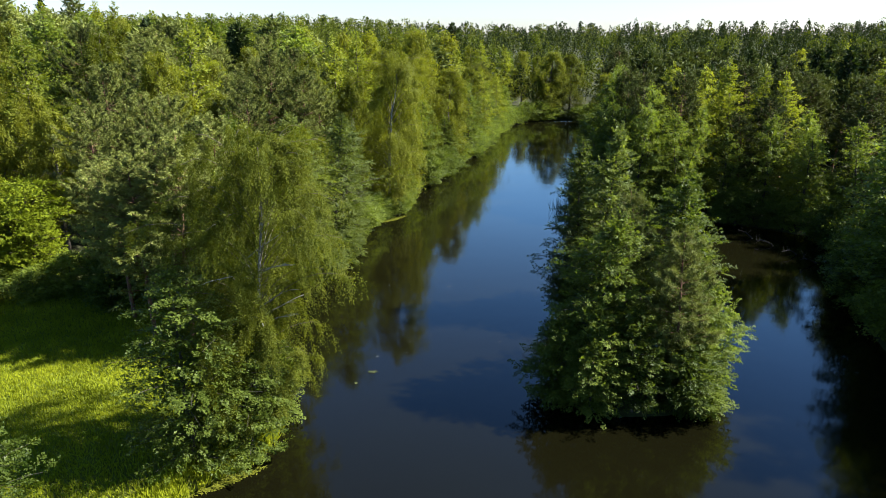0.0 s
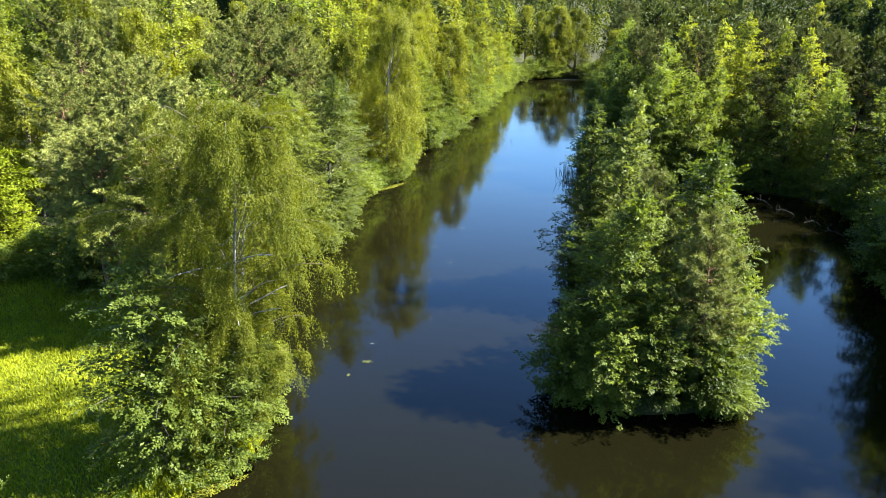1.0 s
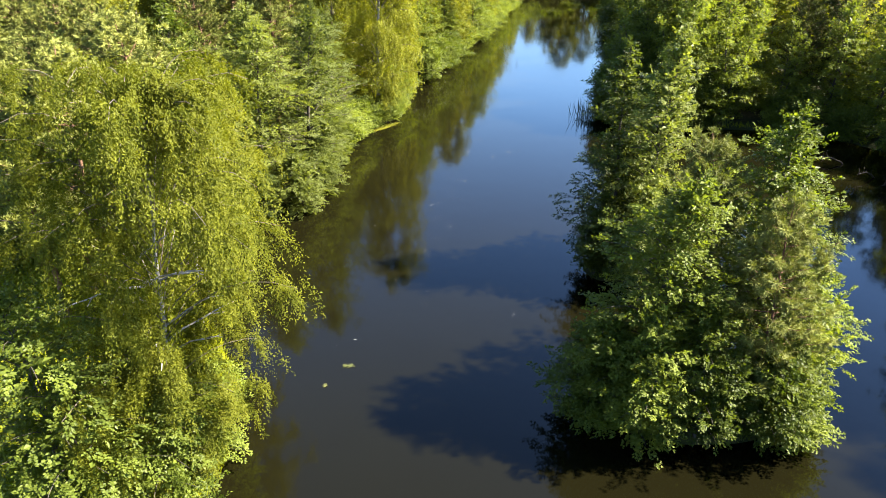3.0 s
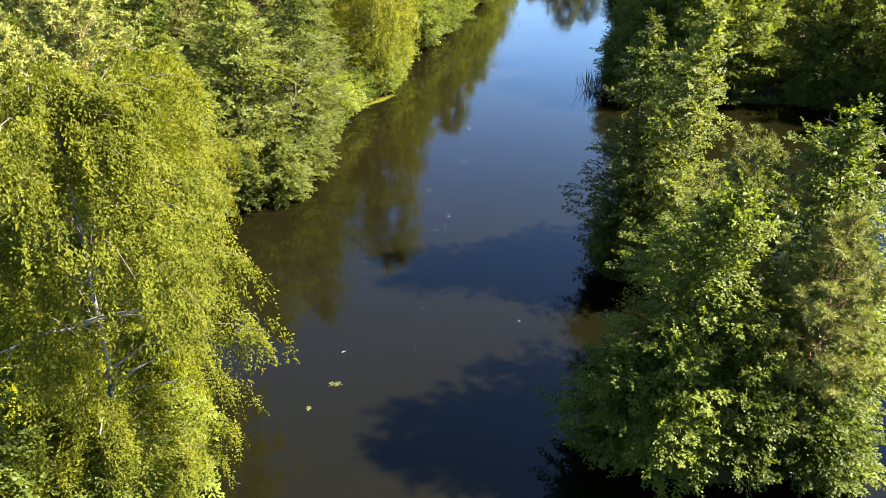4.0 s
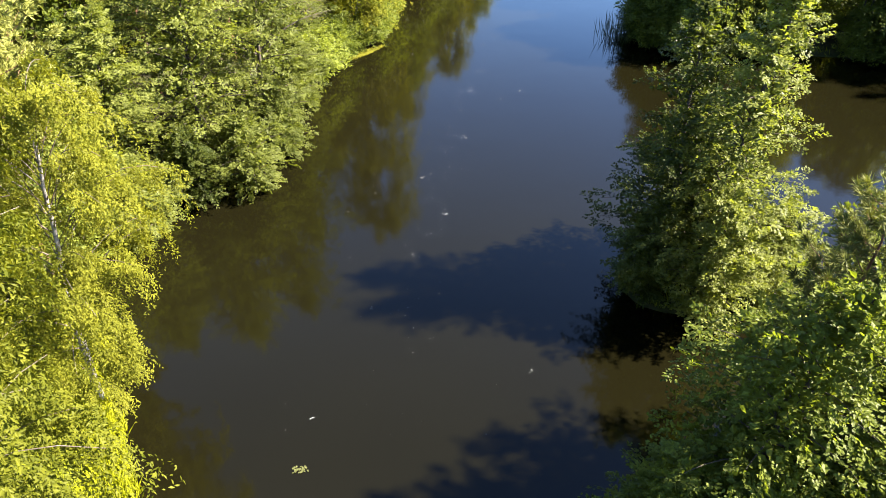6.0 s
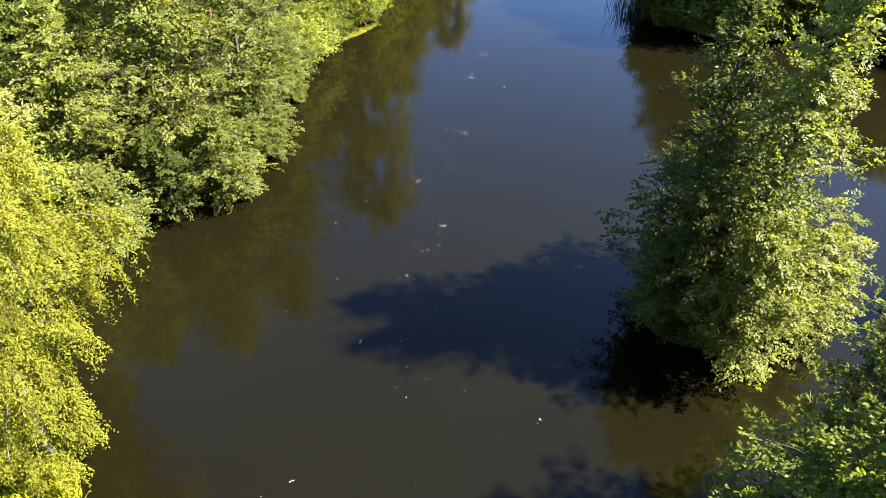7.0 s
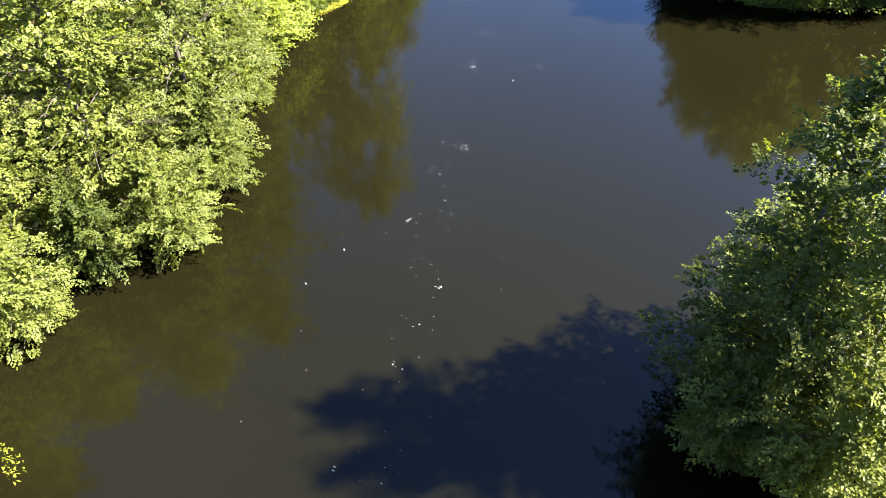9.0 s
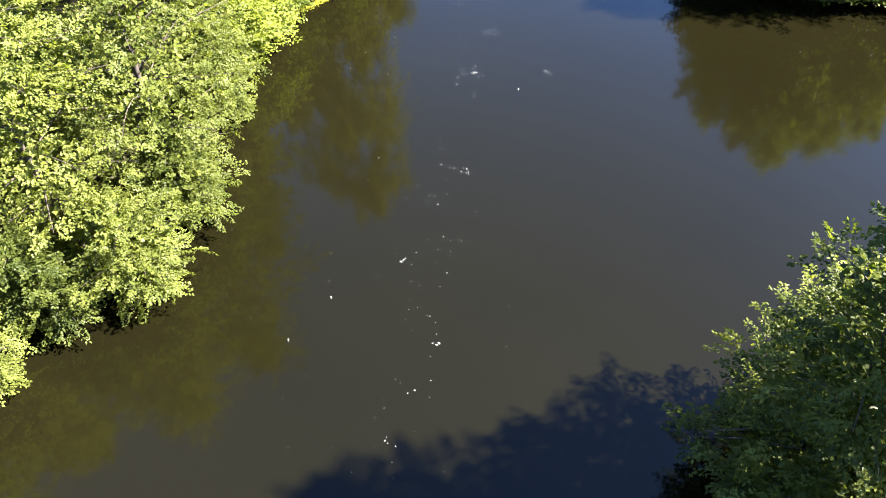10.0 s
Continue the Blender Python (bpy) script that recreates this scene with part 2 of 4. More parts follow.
def land_height(x, y):
    x, y = np.atleast_1d(np.asarray(x, float)), np.atleast_1d(np.asarray(y, float))
    d = shore_distance(x, y)
    near = np.where(d > 0, 0.55 * (1 - np.exp(-np.maximum(d, 0) / 1.2)), np.maximum(d, -4) * 0.45)
    far = 9.0 * smoothstep(20, 170, d) + 1.0 * smoothstep(15, 110, d) * smoothstep(0, -80, x)
    ridge = 20 * np.exp(-((x + 0.25 * y) / (0.16 * np.abs(y) + 60)) ** 2) * smoothstep(450, 1000, y)
    ridge += 6 * smoothstep(200, 900, np.abs(x)) * smoothstep(300, 1000, y)
    return near + far + ridge + 0.12 * waves(0.5 * x, 0.5 * y) * (d > 0.5) + 0.8 * waves(0.03 * x, 0.04 * y) * smoothstep(10, 60, d)


def meadow_share(x, y):
    """How open and grassy the ground is, 0 to 1."""
    x, y = np.atleast_1d(np.asarray(x, float)), np.atleast_1d(np.asarray(y, float))
    a = np.exp(-(((x + 26) / 16) ** 4 + ((y - 41) / 16) ** 4))
    b = np.exp(-(((x - 21) / 5) ** 2 + ((y - 199) / 8) ** 2))
    rim = np.exp(-(np.abs(shore_distance(x, y) - 0.5) / 0.8) ** 2) * 0.15
    return np.clip(np.maximum.reduce([a, b, rim]) + 0.12 * waves(1.1 * x, 1.3 * y) * (a > 0.1), 0, 1)


def mesh_from(name, verts, quads, material, smooth=False):
    """A mesh out of arrays: corners (n, 3) and faces (m, 4), or (m, 3)."""
    me = bpy.data.meshes.new(name)
    verts, quads = np.asarray(verts, np.float32), np.asarray(quads, np.int32)
    k = quads.shape[1]
    me.vertices.add(len(verts)); me.vertices.foreach_set("co", verts.ravel())
    me.loops.add(quads.size); me.loops.foreach_set("vertex_index", quads.ravel())
    me.polygons.add(len(quads)); me.polygons.foreach_set("loop_start", np.arange(0, quads.size, k, dtype=np.int32))
    me.polygons.foreach_set("use_smooth", np.full(len(quads), smooth))
    me.update(calc_edges=True)
    me.materials.append(material)
    return me


def axis(low, high, step, far_low, far_high, grow=1.16):
    inner = list(np.arange(low, high + step / 2, step))
    s, v = step, inner[-1]
    while v < far_high:
        s *= grow; v += s; inner.append(v)
    s, v = step, inner[0]
    while v > far_low:
        s *= grow; v -= s; inner.insert(0, v)
    return np.array(inner)


def build_ground():
    xs, ys = axis(-46, 52, 0.8, -2600, 2600), axis(20, 190, 0.8, -900, 3000)
    gx, gy = np.meshgrid(xs, ys)
    x, y = gx.ravel(), gy.ravel()
    z = land_height(x, y)
    nx = len(xs)
    i = (np.arange(len(ys) - 1)[:, None] * nx + np.arange(nx - 1)).ravel()
    me = mesh_from("ground", np.c_[x, y, z], np.c_[i, i + 1, i + nx + 1, i + nx], ground_material(), True)
    at = me.attributes.new("meadow", "FLOAT", "POINT")
    at.data.foreach_set("value", meadow_share(x, y).astype(np.float32))
    tagged(new("ground", me), "woodland floor with moss, needles and an open grassy bank", "ground", kind="structure")


def build_water():
    xs, ys = np.linspace(-60, 60, 25), np.linspace(-80, 200, 57)
    gx, gy = np.meshgrid(xs, ys)
    i = (np.arange(56)[:, None] * 25 + np.arange(24)).ravel()
    me = mesh_from("water", np.c_[gx.ravel(), gy.ravel(), np.zeros(gx.size)], np.c_[i, i + 1, i + 26, i + 25], water_material(), True)
    tagged(new("water", me), "calm brown pond water mirroring trees and blue sky", "water", kind="structure")


build_ground()
build_water()


# ---- trees ----
def unit(v):
    return v / np.maximum(np.linalg.norm(v, axis=-1, keepdims=True), 1e-9)


def leaf_quads(rng, at, along, up, length, width, fold=0.18):
    """Folded four-cornered leaves: base, sides and tip."""
    n = len(at)
    along = unit(along)
    side = unit(np.cross(along, up))
    top = np.cross(side, along)
    ln = (length * rng.uniform(0.6, 1.45, n))[:, None]
    wd = (width * rng.uniform(0.75, 1.2, n))[:, None]
    mid = at + along * ln * 0.45 + top * wd * fold
    v = np.stack([at, mid - side * wd / 2, at + along * ln, mid + side * wd / 2], 1).reshape(-1, 3)
    return v, np.arange(4 * n).reshape(-1, 4)


def tube(line, radii, sides=6):
    """A tapered round stem along a line of points."""
    line, radii = np.asarray(line, float), np.asarray(radii, float)
    d = unit(np.gradient(line, axis=0))
    ref = np.where(np.abs(d[:, 2:3]) > 0.9, np.array([[1.0, 0, 0]]), np.array([[0, 0, 1.0]]))
    u = unit(np.cross(d, ref)); w = np.cross(d, u)
    a = np.arange(sides) * 2 * np.pi / sides
    v = line[:, None, :] + radii[:, None, None] * (np.cos(a)[None, :, None] * u[:, None, :] + np.sin(a)[None, :, None] * w[:, None, :])
    k = (np.arange(len(line) - 1)[:, None] * sides + np.arange(sides)[None, :])
    nxt = (np.arange(len(line) - 1)[:, None] * sides + (np.arange(sides)[None, :] + 1) % sides)
    return v.reshape(-1, 3), np.stack([k, nxt, nxt + sides, k + sides], -1).reshape(-1, 4)


def join(pieces):
    vs, fs, at = [], [], 0
    for v, f in pieces:
        vs.append(v); fs.append(f + at); at += len(v)
    return np.concatenate(vs), np.concatenate(fs)


def bezier(a, b, c, n):
    s = np.linspace(0, 1, n)[:, None]
    return (1 - s) ** 2 * a + 2 * s * (1 - s) * b + s * s * c


def trunk_line(rng, height, lean, n=9):
    s = np.linspace(0, 1, n)
    wob = np.cumsum(rng.normal(0, 0.012 * height, (n, 2)), 0) * s[:, None]
    wob -= wob[0]
    p = np.c_[wob[:, 0] + lean[0] * s ** 1.5, wob[:, 1] + lean[1] * s ** 1.5, s * height]
    p[0, 2] = -0.3
    return p


def on_line(line, s):
    s = np.clip(s, 0, 1) * (len(line) - 1)
    k = np.minimum(s.astype(int), len(line) - 2)
    f = (s - k)[:, None]
    return line[k] * (1 - f) + line[k + 1] * f


def make_tree(name, label, category, group, trunk_parts, crown_parts, bark, leaf, at, turn=0.0, scale=1.0, limb_bark=None):
    root = new(name)
    root.empty_display_size = 0.3
    tagged(root, label, category, group)
    if limb_bark:
        lv, lf = join(trunk_parts[1:])
        b = new("branchwork", mesh_from("branchwork", lv, lf, limb_bark, True)); b.parent = root
        trunk_parts = trunk_parts[:1]
    tv, tf = join(trunk_parts)
    t = new("trunk", mesh_from("trunk", tv, tf, bark, True)); t.parent = root
    cv, cf = join(crown_parts)
    c = new("crown", mesh_from("crown", cv, cf, leaf)); c.parent = root
    z = float(land_height(at[0], at[1])[0])
    root.matrix_basis = pose(at[0], at[1], max(z, -0.2), 0, 0, turn) @ Matrix.Scale(scale, 4)
    return root


def twig_leaves(rng, base, tip, out, per, leaf_size, tilt=0.15, sag=0.16):
    """Alternate leaves along twigs, each twig a flat ragged fan of its own tilt."""
    length = np.linalg.norm(tip - base, axis=1)
    count = np.maximum(4, (per * np.clip(length, 0.35, 1.3)).astype(int))
    k = np.repeat(np.arange(len(base)), count)
    n = len(k)
    heading = unit(tip - base)
    facing = unit(np.array([0, 0, 0.9]) + 0.42 * out + rng.normal(0, 0.40, base.shape))
    across = unit(np.cross(heading, facing))
    s = rng.uniform(0.10, 1.0, n)[:, None]
    sign = np.where(np.arange(n) % 2, 1.0, -1.0)[:, None]
    at = base[k] + (tip - base)[k] * s + np.array([0, 0, -1.0]) * sag * length[k][:, None] * s * s
    at = at + across[k] * sign * (0.5 * leaf_size + 0.20 * length[k][:, None]) * rng.uniform(0, 1, (n, 1)) * (1.15 - 0.85 * s) + facing[k] * rng.normal(0, 0.28 * leaf_size, (n, 1))
    along = across[k] * sign * rng.uniform(0.3, 1.1, (n, 1)) + heading[k] * 0.75 + np.array([0, 0, -0.22]) + rng.normal(0, 0.30, (n, 3))
    up = unit(facing[k] + rng.normal(0, tilt, (n, 3)))
    return leaf_quads(rng, at, along, up, leaf_size, leaf_size * 0.74, 0.08)


def broadleaf(seed, name, label, at, height, radius, leaf, bark, low=0.12, limbs=60, twigs=26, per=15, leaf_size=0.16, lean=(0, 0), peak=0.3,
              point=0.75, group="trees", category="tree", stems=1, twig=0.75, fan=0.5, turn=0.0, rough=0.14, layer=0.0, floor_z=0.45, inner=80, inner_size=0.25, tilt=0.15):
    """A leafy tree: tapered stems, rising limbs, side twigs in fans, and leaves along every twig."""
    rng = np.random.default_rng(seed)
    trunks, bases, tips, outs, hearts = [], [], [], [], []
    phase = rng.uniform(0, 6, 3)
    for st in range(stems):
        h = height * (1 if st == 0 else rng.uniform(0.68, 0.9))
        a = rng.uniform(0, 2 * np.pi)
        ln = np.array(lean) + (0 if stems == 1 else radius * 0.55) * np.array([np.cos(a), np.sin(a)]) * (0 if st == 0 else 1)
        line = trunk_line(rng, h, ln)
        r0 = 0.011 * h + 0.02
        trunks.append(tube(line, r0 * np.linspace(1, 0.12, len(line)) ** 1.1, 7))
        nl = limbs if st == 0 else int(limbs * 0.6)
        for k in range(nl):
            f = (k + rng.uniform(0, 1)) / nl
            s = low + (0.985 - low) * f
            prof = max(0.62, min(1.0, (f / peak) ** 0.55)) if f < peak else max(0.05, 1 - ((f - peak) / (1 - peak)) ** (1 / point)) ** 0.9
            az = k * 2.399 + rng.normal(0, 0.35)
            lobe = 1 + rough * (math.sin(2 * az + 5 * f + phase[0]) + 0.8 * math.sin(3 * az - 9 * f + phase[1]) + 0.6 * math.sin(19 * f + az + phase[2]))
            reach = radius * (1 if stems == 1 else 0.85) * prof * lobe * rng.uniform(0.72, 1.12) + 0.2
            rise = np.interp(f, [0, 0.4, 1], [0.05, 0.42, 1.3]) + rng.normal(0, 0.10)
            base = on_line(line, np.array([s * 0.97]))[0]
            d = np.array([np.cos(az), np.sin(az), 0])
            end = base + d * reach + np.array([0, 0, rise * reach * 0.72])
            ctl = base + d * reach * 0.45 + np.array([0, 0, rise * reach * 0.78])
            limb = bezier(base, ctl, end, 6)
            limb[:, 2] = np.maximum(limb[:, 2], floor_z)
            trunks.append(tube(limb, np.linspace(max(0.018, r0 * 0.36 * (1 - 0.7 * f)), 0.008, 6), 4))
            nt = max(5, int(twigs * (0.25 + 0.75 * min(1.0, reach / radius))))
            sd = np.array([-d[1], d[0], 0])
            ts = 0.22 + 0.80 * ((np.arange(nt) + rng.uniform(0, 1, nt)) / nt) ** 0.8
            p0 = on_line(limb, ts)
            side = np.where(np.arange(nt) % 2, 1.0, -1.0) * rng.uniform(0.15, 1.0, nt) * fan * reach * (1.12 - np.clip(ts, 0, 1)) ** 0.75
            p0 = p0 + sd * side[:, None] + d * (np.abs(side) * 0.35)[:, None] + np.array([0, 0, 1]) * rng.normal(0, 0.13, nt)[:, None]
            lift = rng.normal(0.10 + 0.35 * f, 0.30, nt) * (1 - layer)
            way = unit(d * rng.uniform(0.5, 1.0, nt)[:, None] + sd * (np.sign(side) * rng.uniform(0, 0.9, nt))[:, None] + np.array([0, 0, 1]) * lift[:, None])
            p1 = p0 + way * (twig * rng.uniform(0.55, 1.35, nt))[:, None] * (0.45 + 0.55 * min(1.0, reach / 1.6))
            p1[:, 2] = np.maximum(p1[:, 2], floor_z - 0.1)
            p0[:, 2] = np.maximum(p0[:, 2], floor_z - 0.05)
            bases.append(p0); tips.append(p1)
            outs.append(np.repeat(d[None], nt, 0))
            ni = int(inner * (0.3 + 0.9 * min(1.0, reach / radius)))  # large filler leaves added inside the crown to block light and close gaps
            ti = rng.uniform(0.10, 0.72, ni)
            hearts.append(on_line(limb, ti) + sd * (rng.uniform(-1, 1, ni) * 0.55 * reach * ti)[:, None] + rng.normal(0, 0.16, (ni, 3)))
        bases.append(np.repeat(line[-1:], 4, 0) - np.array([0, 0, 0.35])); outs.append(rng.normal(0, 0.4, (4, 3)))
        tips.append(line[-1:] + rng.normal(0, 0.22, (4, 3)) + np.array([0, 0, 0.45]))
    crown = twig_leaves(rng, np.concatenate(bases), np.concatenate(tips), np.concatenate(outs), per, leaf_size, tilt)
    hearts = np.concatenate(hearts)
    hearts[:, 2] = np.maximum(hearts[:, 2], floor_z)
    n = len(hearts)
    inside = leaf_quads(rng, hearts, rng.normal(0, 1, (n, 3)) * np.array([1, 1, 0.5]), unit(rng.normal(0, 0.5, (n, 3)) + np.array([0, 0, 0.8])), inner_size, inner_size * 0.7)
    return make_tree(name, label, category, group, trunks, [crown, inside], bark, leaf, at, turn)


def weeping_birch(seed, name, label, at, height, radius, leaf=None, low=0.14, limbs=44, strands=17, per=34, leaf_size=0.115, drop=2.4, lean=(0, 0), tassel=2, stem=None, stout=0.012, facing=0.26,
                  shape=(0.72, 1.0, 0.85, 0.42, 0.08), group="trees", turn=0.0):
    """A birch with a white stem and long hanging twigs."""
    rng = np.random.default_rng(seed)
    line = trunk_line(rng, height, np.array(lean, float), 12)
    r0 = stout * height
    trunks = [tube(line[:-1], r0 * np.linspace(1, 0.1, 12)[:-1], 8)]
    tops, ends, outs = [], [], []
    for k in range(limbs):
        f = (k + rng.uniform(0, 1)) / limbs
        prof = np.interp(f, [0, 0.25, 0.55, 0.85, 1], shape)
        az = k * 2.399 + rng.normal(0, 0.4)
        lobe = 0.88 + 0.20 * math.sin(3 * az + 7 * f + seed)
        reach = radius * prof * lobe * rng.uniform(0.75, 1.2)
        d = np.array([np.cos(az), np.sin(az), 0])
        base = on_line(line, np.array([(low + (0.98 - low) * f) * 0.96]))[0]
        rise = np.interp(f, [0, 0.5, 1], [0.35, 0.75, 1.5]) * reach
        limb = bezier(base, base + d * reach * 0.5 + np.array([0, 0, rise]), base + d * reach + np.array([0, 0, rise * 0.72]), 7)
        trunks.append(tube(limb, np.linspace(max(0.018, r0 * 0.22 * (1 - 0.6 * f)), 0.008, 7), 4))
        n = max(4, int(strands * (0.4 + 0.7 * prof)))
        ts = rng.uniform(0.15, 1.0, n) ** 0.75
        p = on_line(limb, ts)
        sd = np.array([-d[1], d[0], 0])
        p = p + sd * (rng.uniform(-1, 1, n) * 0.42 * reach * (1.2 - ts))[:, None] + rng.normal(0, 0.1, (n, 3))
        l = drop * rng.uniform(0.35, 1.25, n) * (0.55 + 0.45 * prof)
        l = np.minimum(l, np.maximum(p[:, 2] - rng.uniform(0.4, 1.6, n), 0.3))
        e = p + d * (0.22 * l)[:, None] + rng.normal(0, 0.12, (n, 3)) * l[:, None]
        e[:, 2] = p[:, 2] - l
        for sub in range(tassel):  # neighbouring twigs hang together
            tops.append(p + rng.normal(0, 0.09, p.shape)); ends.append(e + rng.normal(0, 0.16, e.shape) + np.array([0, 0, 1]) * (rng.uniform(0, 0.4, n) * l)[:, None])
            outs.append(np.repeat(d[None], n, 0))
    tops, ends, outs = np.concatenate(tops), np.concatenate(ends), np.concatenate(outs)
    n = len(tops) * per
    s = rng.uniform(0, 1, (n, 1)) ** 1.1
    a, b, o = np.repeat(tops, per, 0), np.repeat(ends, per, 0), np.repeat(outs, per, 0)
    mid = a * 0.75 + b * 0.25 + o * 0.35 + np.array([0, 0, 0.12])
    p = (1 - s) ** 2 * a + 2 * s * (1 - s) * mid + s * s * b + rng.normal(0, 0.085, (n, 3)) * (1.25 - 0.7 * s) * (leaf_size / 0.12)
    along = unit(np.array([0, 0, -0.75]) + rng.normal(0, 0.6, (n, 3)) + o * 0.25)
    hang = np.repeat(rng.normal(0, facing, tops.shape), per, 0)  # neighbouring leaves of a twig face alike
    up = unit(o * 0.8 + np.array([0, 0, 0.6]) + hang + rng.normal(0, 0.20, (n, 3)))
    crown = leaf_quads(rng, p, along, up, leaf_size * 1.16, leaf_size * 0.54)
    return make_tree(name, label, "tree", group, trunks, [crown], stem or WHITE_BARK, leaf or BIRCH, at, turn, limb_bark=TWIG)


def conifer(seed, name, label, at, height, radius, leaf, bark, low=0.3, whorls=16, per_whorl=6, tufts=9, needles=16, needle=0.17, droop=0.0, cone=1.0,
            group="trees", turn=0.0, thin=0.2):
    """A pine or spruce: whorls of branches set with tufts of needles."""
    rng = np.random.default_rng(seed)
    line = trunk_line(rng, height, rng.normal(0, 0.02 * height, 2), 9)
    r0 = 0.011 * height + 0.02
    trunks = [tube(line, r0 * np.linspace(1, 0.1, 9), 7)]
    cs, os_ = [], []
    for k in range(whorls):
        f = (k + rng.uniform(0.2, 0.8)) / whorls
        prof = (1 - f) ** cone if cone >= 1 else np.interp(f, [0, 0.3, 0.7, 1], [0.6, 1.0, 0.8, 0.12])
        for j in range(per_whorl):
            az = 2 * np.pi * j / per_whorl + k * 0.9 + rng.normal(0, 0.3)
            reach = radius * prof * rng.uniform(0.65, 1.2) + 0.2
            d = np.array([np.cos(az), np.sin(az), 0])
            base = on_line(line, np.array([(low + (0.99 - low) * f) * 0.98]))[0] + np.array([0, 0, rng.normal(0, 0.15)])
            rise = (np.interp(f, [0, 1], [0.1, 0.9]) - droop * (1 - f)) * reach
            limb = bezier(base, base + d * reach * 0.55 + np.array([0, 0, rise * 0.2 - droop * 0.2 * reach]), base + d * reach + np.array([0, 0, rise]), 5)
            trunks.append(tube(limb, np.linspace(max(0.015, r0 * 0.28 * (1 - 0.7 * f)), 0.008, 5), 3))
            n = max(2, int(tufts * (0.3 + prof)))
            ts = rng.uniform(0.25, 1.05, n)
            sd = np.array([-d[1], d[0], 0])
            p = on_line(limb, ts) + sd * (rng.uniform(-1, 1, n) * 0.32 * reach * (1.15 - ts))[:, None] + rng.normal(0, 0.08, (n, 3))
            cs.append(p); os_.append(np.repeat(d[None], n, 0))
        if f > 0.9:
            cs.append(line[-1:] + rng.normal(0, 0.05, (1, 3))); os_.append(np.array([[0, 0, 1.0]]))
    cs, os_ = np.concatenate(cs), np.concatenate(os_)
    n = len(cs) * needles
    c, o = np.repeat(cs, needles, 0), np.repeat(os_, needles, 0)
    along = unit(rng.normal(0, 0.7, (n, 3)) + o * 0.7 + np.array([0, 0, 0.45 - droop]))
    up = unit(np.repeat(rng.normal(0, 0.40, cs.shape), needles, 0) + rng.normal(0, 0.22, (n, 3)) + o * 0.5 + np.array([0, 0, 0.8]))
    crown = leaf_quads(rng, c + along * rng.uniform(0, 0.6, (n, 1)) * needle, along, up, needle * 1.9, needle * thin * 2)
    return make_tree(name, label, "tree", group, trunks, [crown], bark, leaf, at, turn)


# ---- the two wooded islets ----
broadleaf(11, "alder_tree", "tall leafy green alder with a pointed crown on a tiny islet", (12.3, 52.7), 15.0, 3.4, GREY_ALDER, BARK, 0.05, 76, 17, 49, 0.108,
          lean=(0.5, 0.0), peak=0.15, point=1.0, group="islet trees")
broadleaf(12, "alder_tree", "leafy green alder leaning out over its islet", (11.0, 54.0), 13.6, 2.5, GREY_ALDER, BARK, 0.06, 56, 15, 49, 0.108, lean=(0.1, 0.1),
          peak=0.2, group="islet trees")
broadleaf(13, "alder_tree", "bright leafy alder with dense low branches at the waterside", (9.4, 39.2), 11.6, 3.3, ALDER, BARK, 0.05, 66, 16, 49, 0.108,
          lean=(0.3, 0), peak=0.2, point=0.8, group="islet trees")
broadleaf(14, "alder_tree", "tall bright leafy alder beside a pine on an islet", (14.6, 40.8), 13.4, 3.4, ALDER, BARK, 0.06, 72, 16, 49, 0.108, peak=0.36,
          point=1.0, group="islet trees")
conifer(15, "pine_tree", "slender pale green pine among alders on the islet", (14.2, 38.0), 10.8, 2.1, PINE, PINE_BARK, 0.22, 17, 6, 14, 30, 0.11, cone=0.5, thin=0.14,
        group="islet trees")
conifer(16, "pine_tree", "small pale green pine at the islet's back", (11.5, 41.2), 12.3, 2.0, PINE, PINE_BARK, 0.25, 15, 6, 14, 30, 0.11, cone=0.5, thin=0.14, group="islet trees")
for seed, x, y, h, r in ((21, 16.9, 40.0, 7.2, 2.1), (19, 15.4, 37.6, 3.4, 1.5), (22, 6.9, 38.6, 6.0, 2.0), (23, 11.5, 37.3, 6.6, 2.0), (24, 14.4, 37.2, 4.6, 1.9), (25, 8.9, 37.3, 6.8, 2.0),
                         (26, 15.3, 52.0, 5.6, 2.0), (27, 12.2, 50.6, 7.0, 2.2), (28, 9.8, 52.2, 5.4, 1.5), (20, 12.2, 56.2, 8.8, 2.3), (29, 16.2, 41.8, 9.6, 2.5), (30, 13.4, 43.5, 10.9, 2.3)):
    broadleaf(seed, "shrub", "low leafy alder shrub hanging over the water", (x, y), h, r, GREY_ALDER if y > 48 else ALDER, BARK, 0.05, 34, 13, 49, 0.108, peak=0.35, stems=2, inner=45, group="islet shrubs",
              category="shrub")

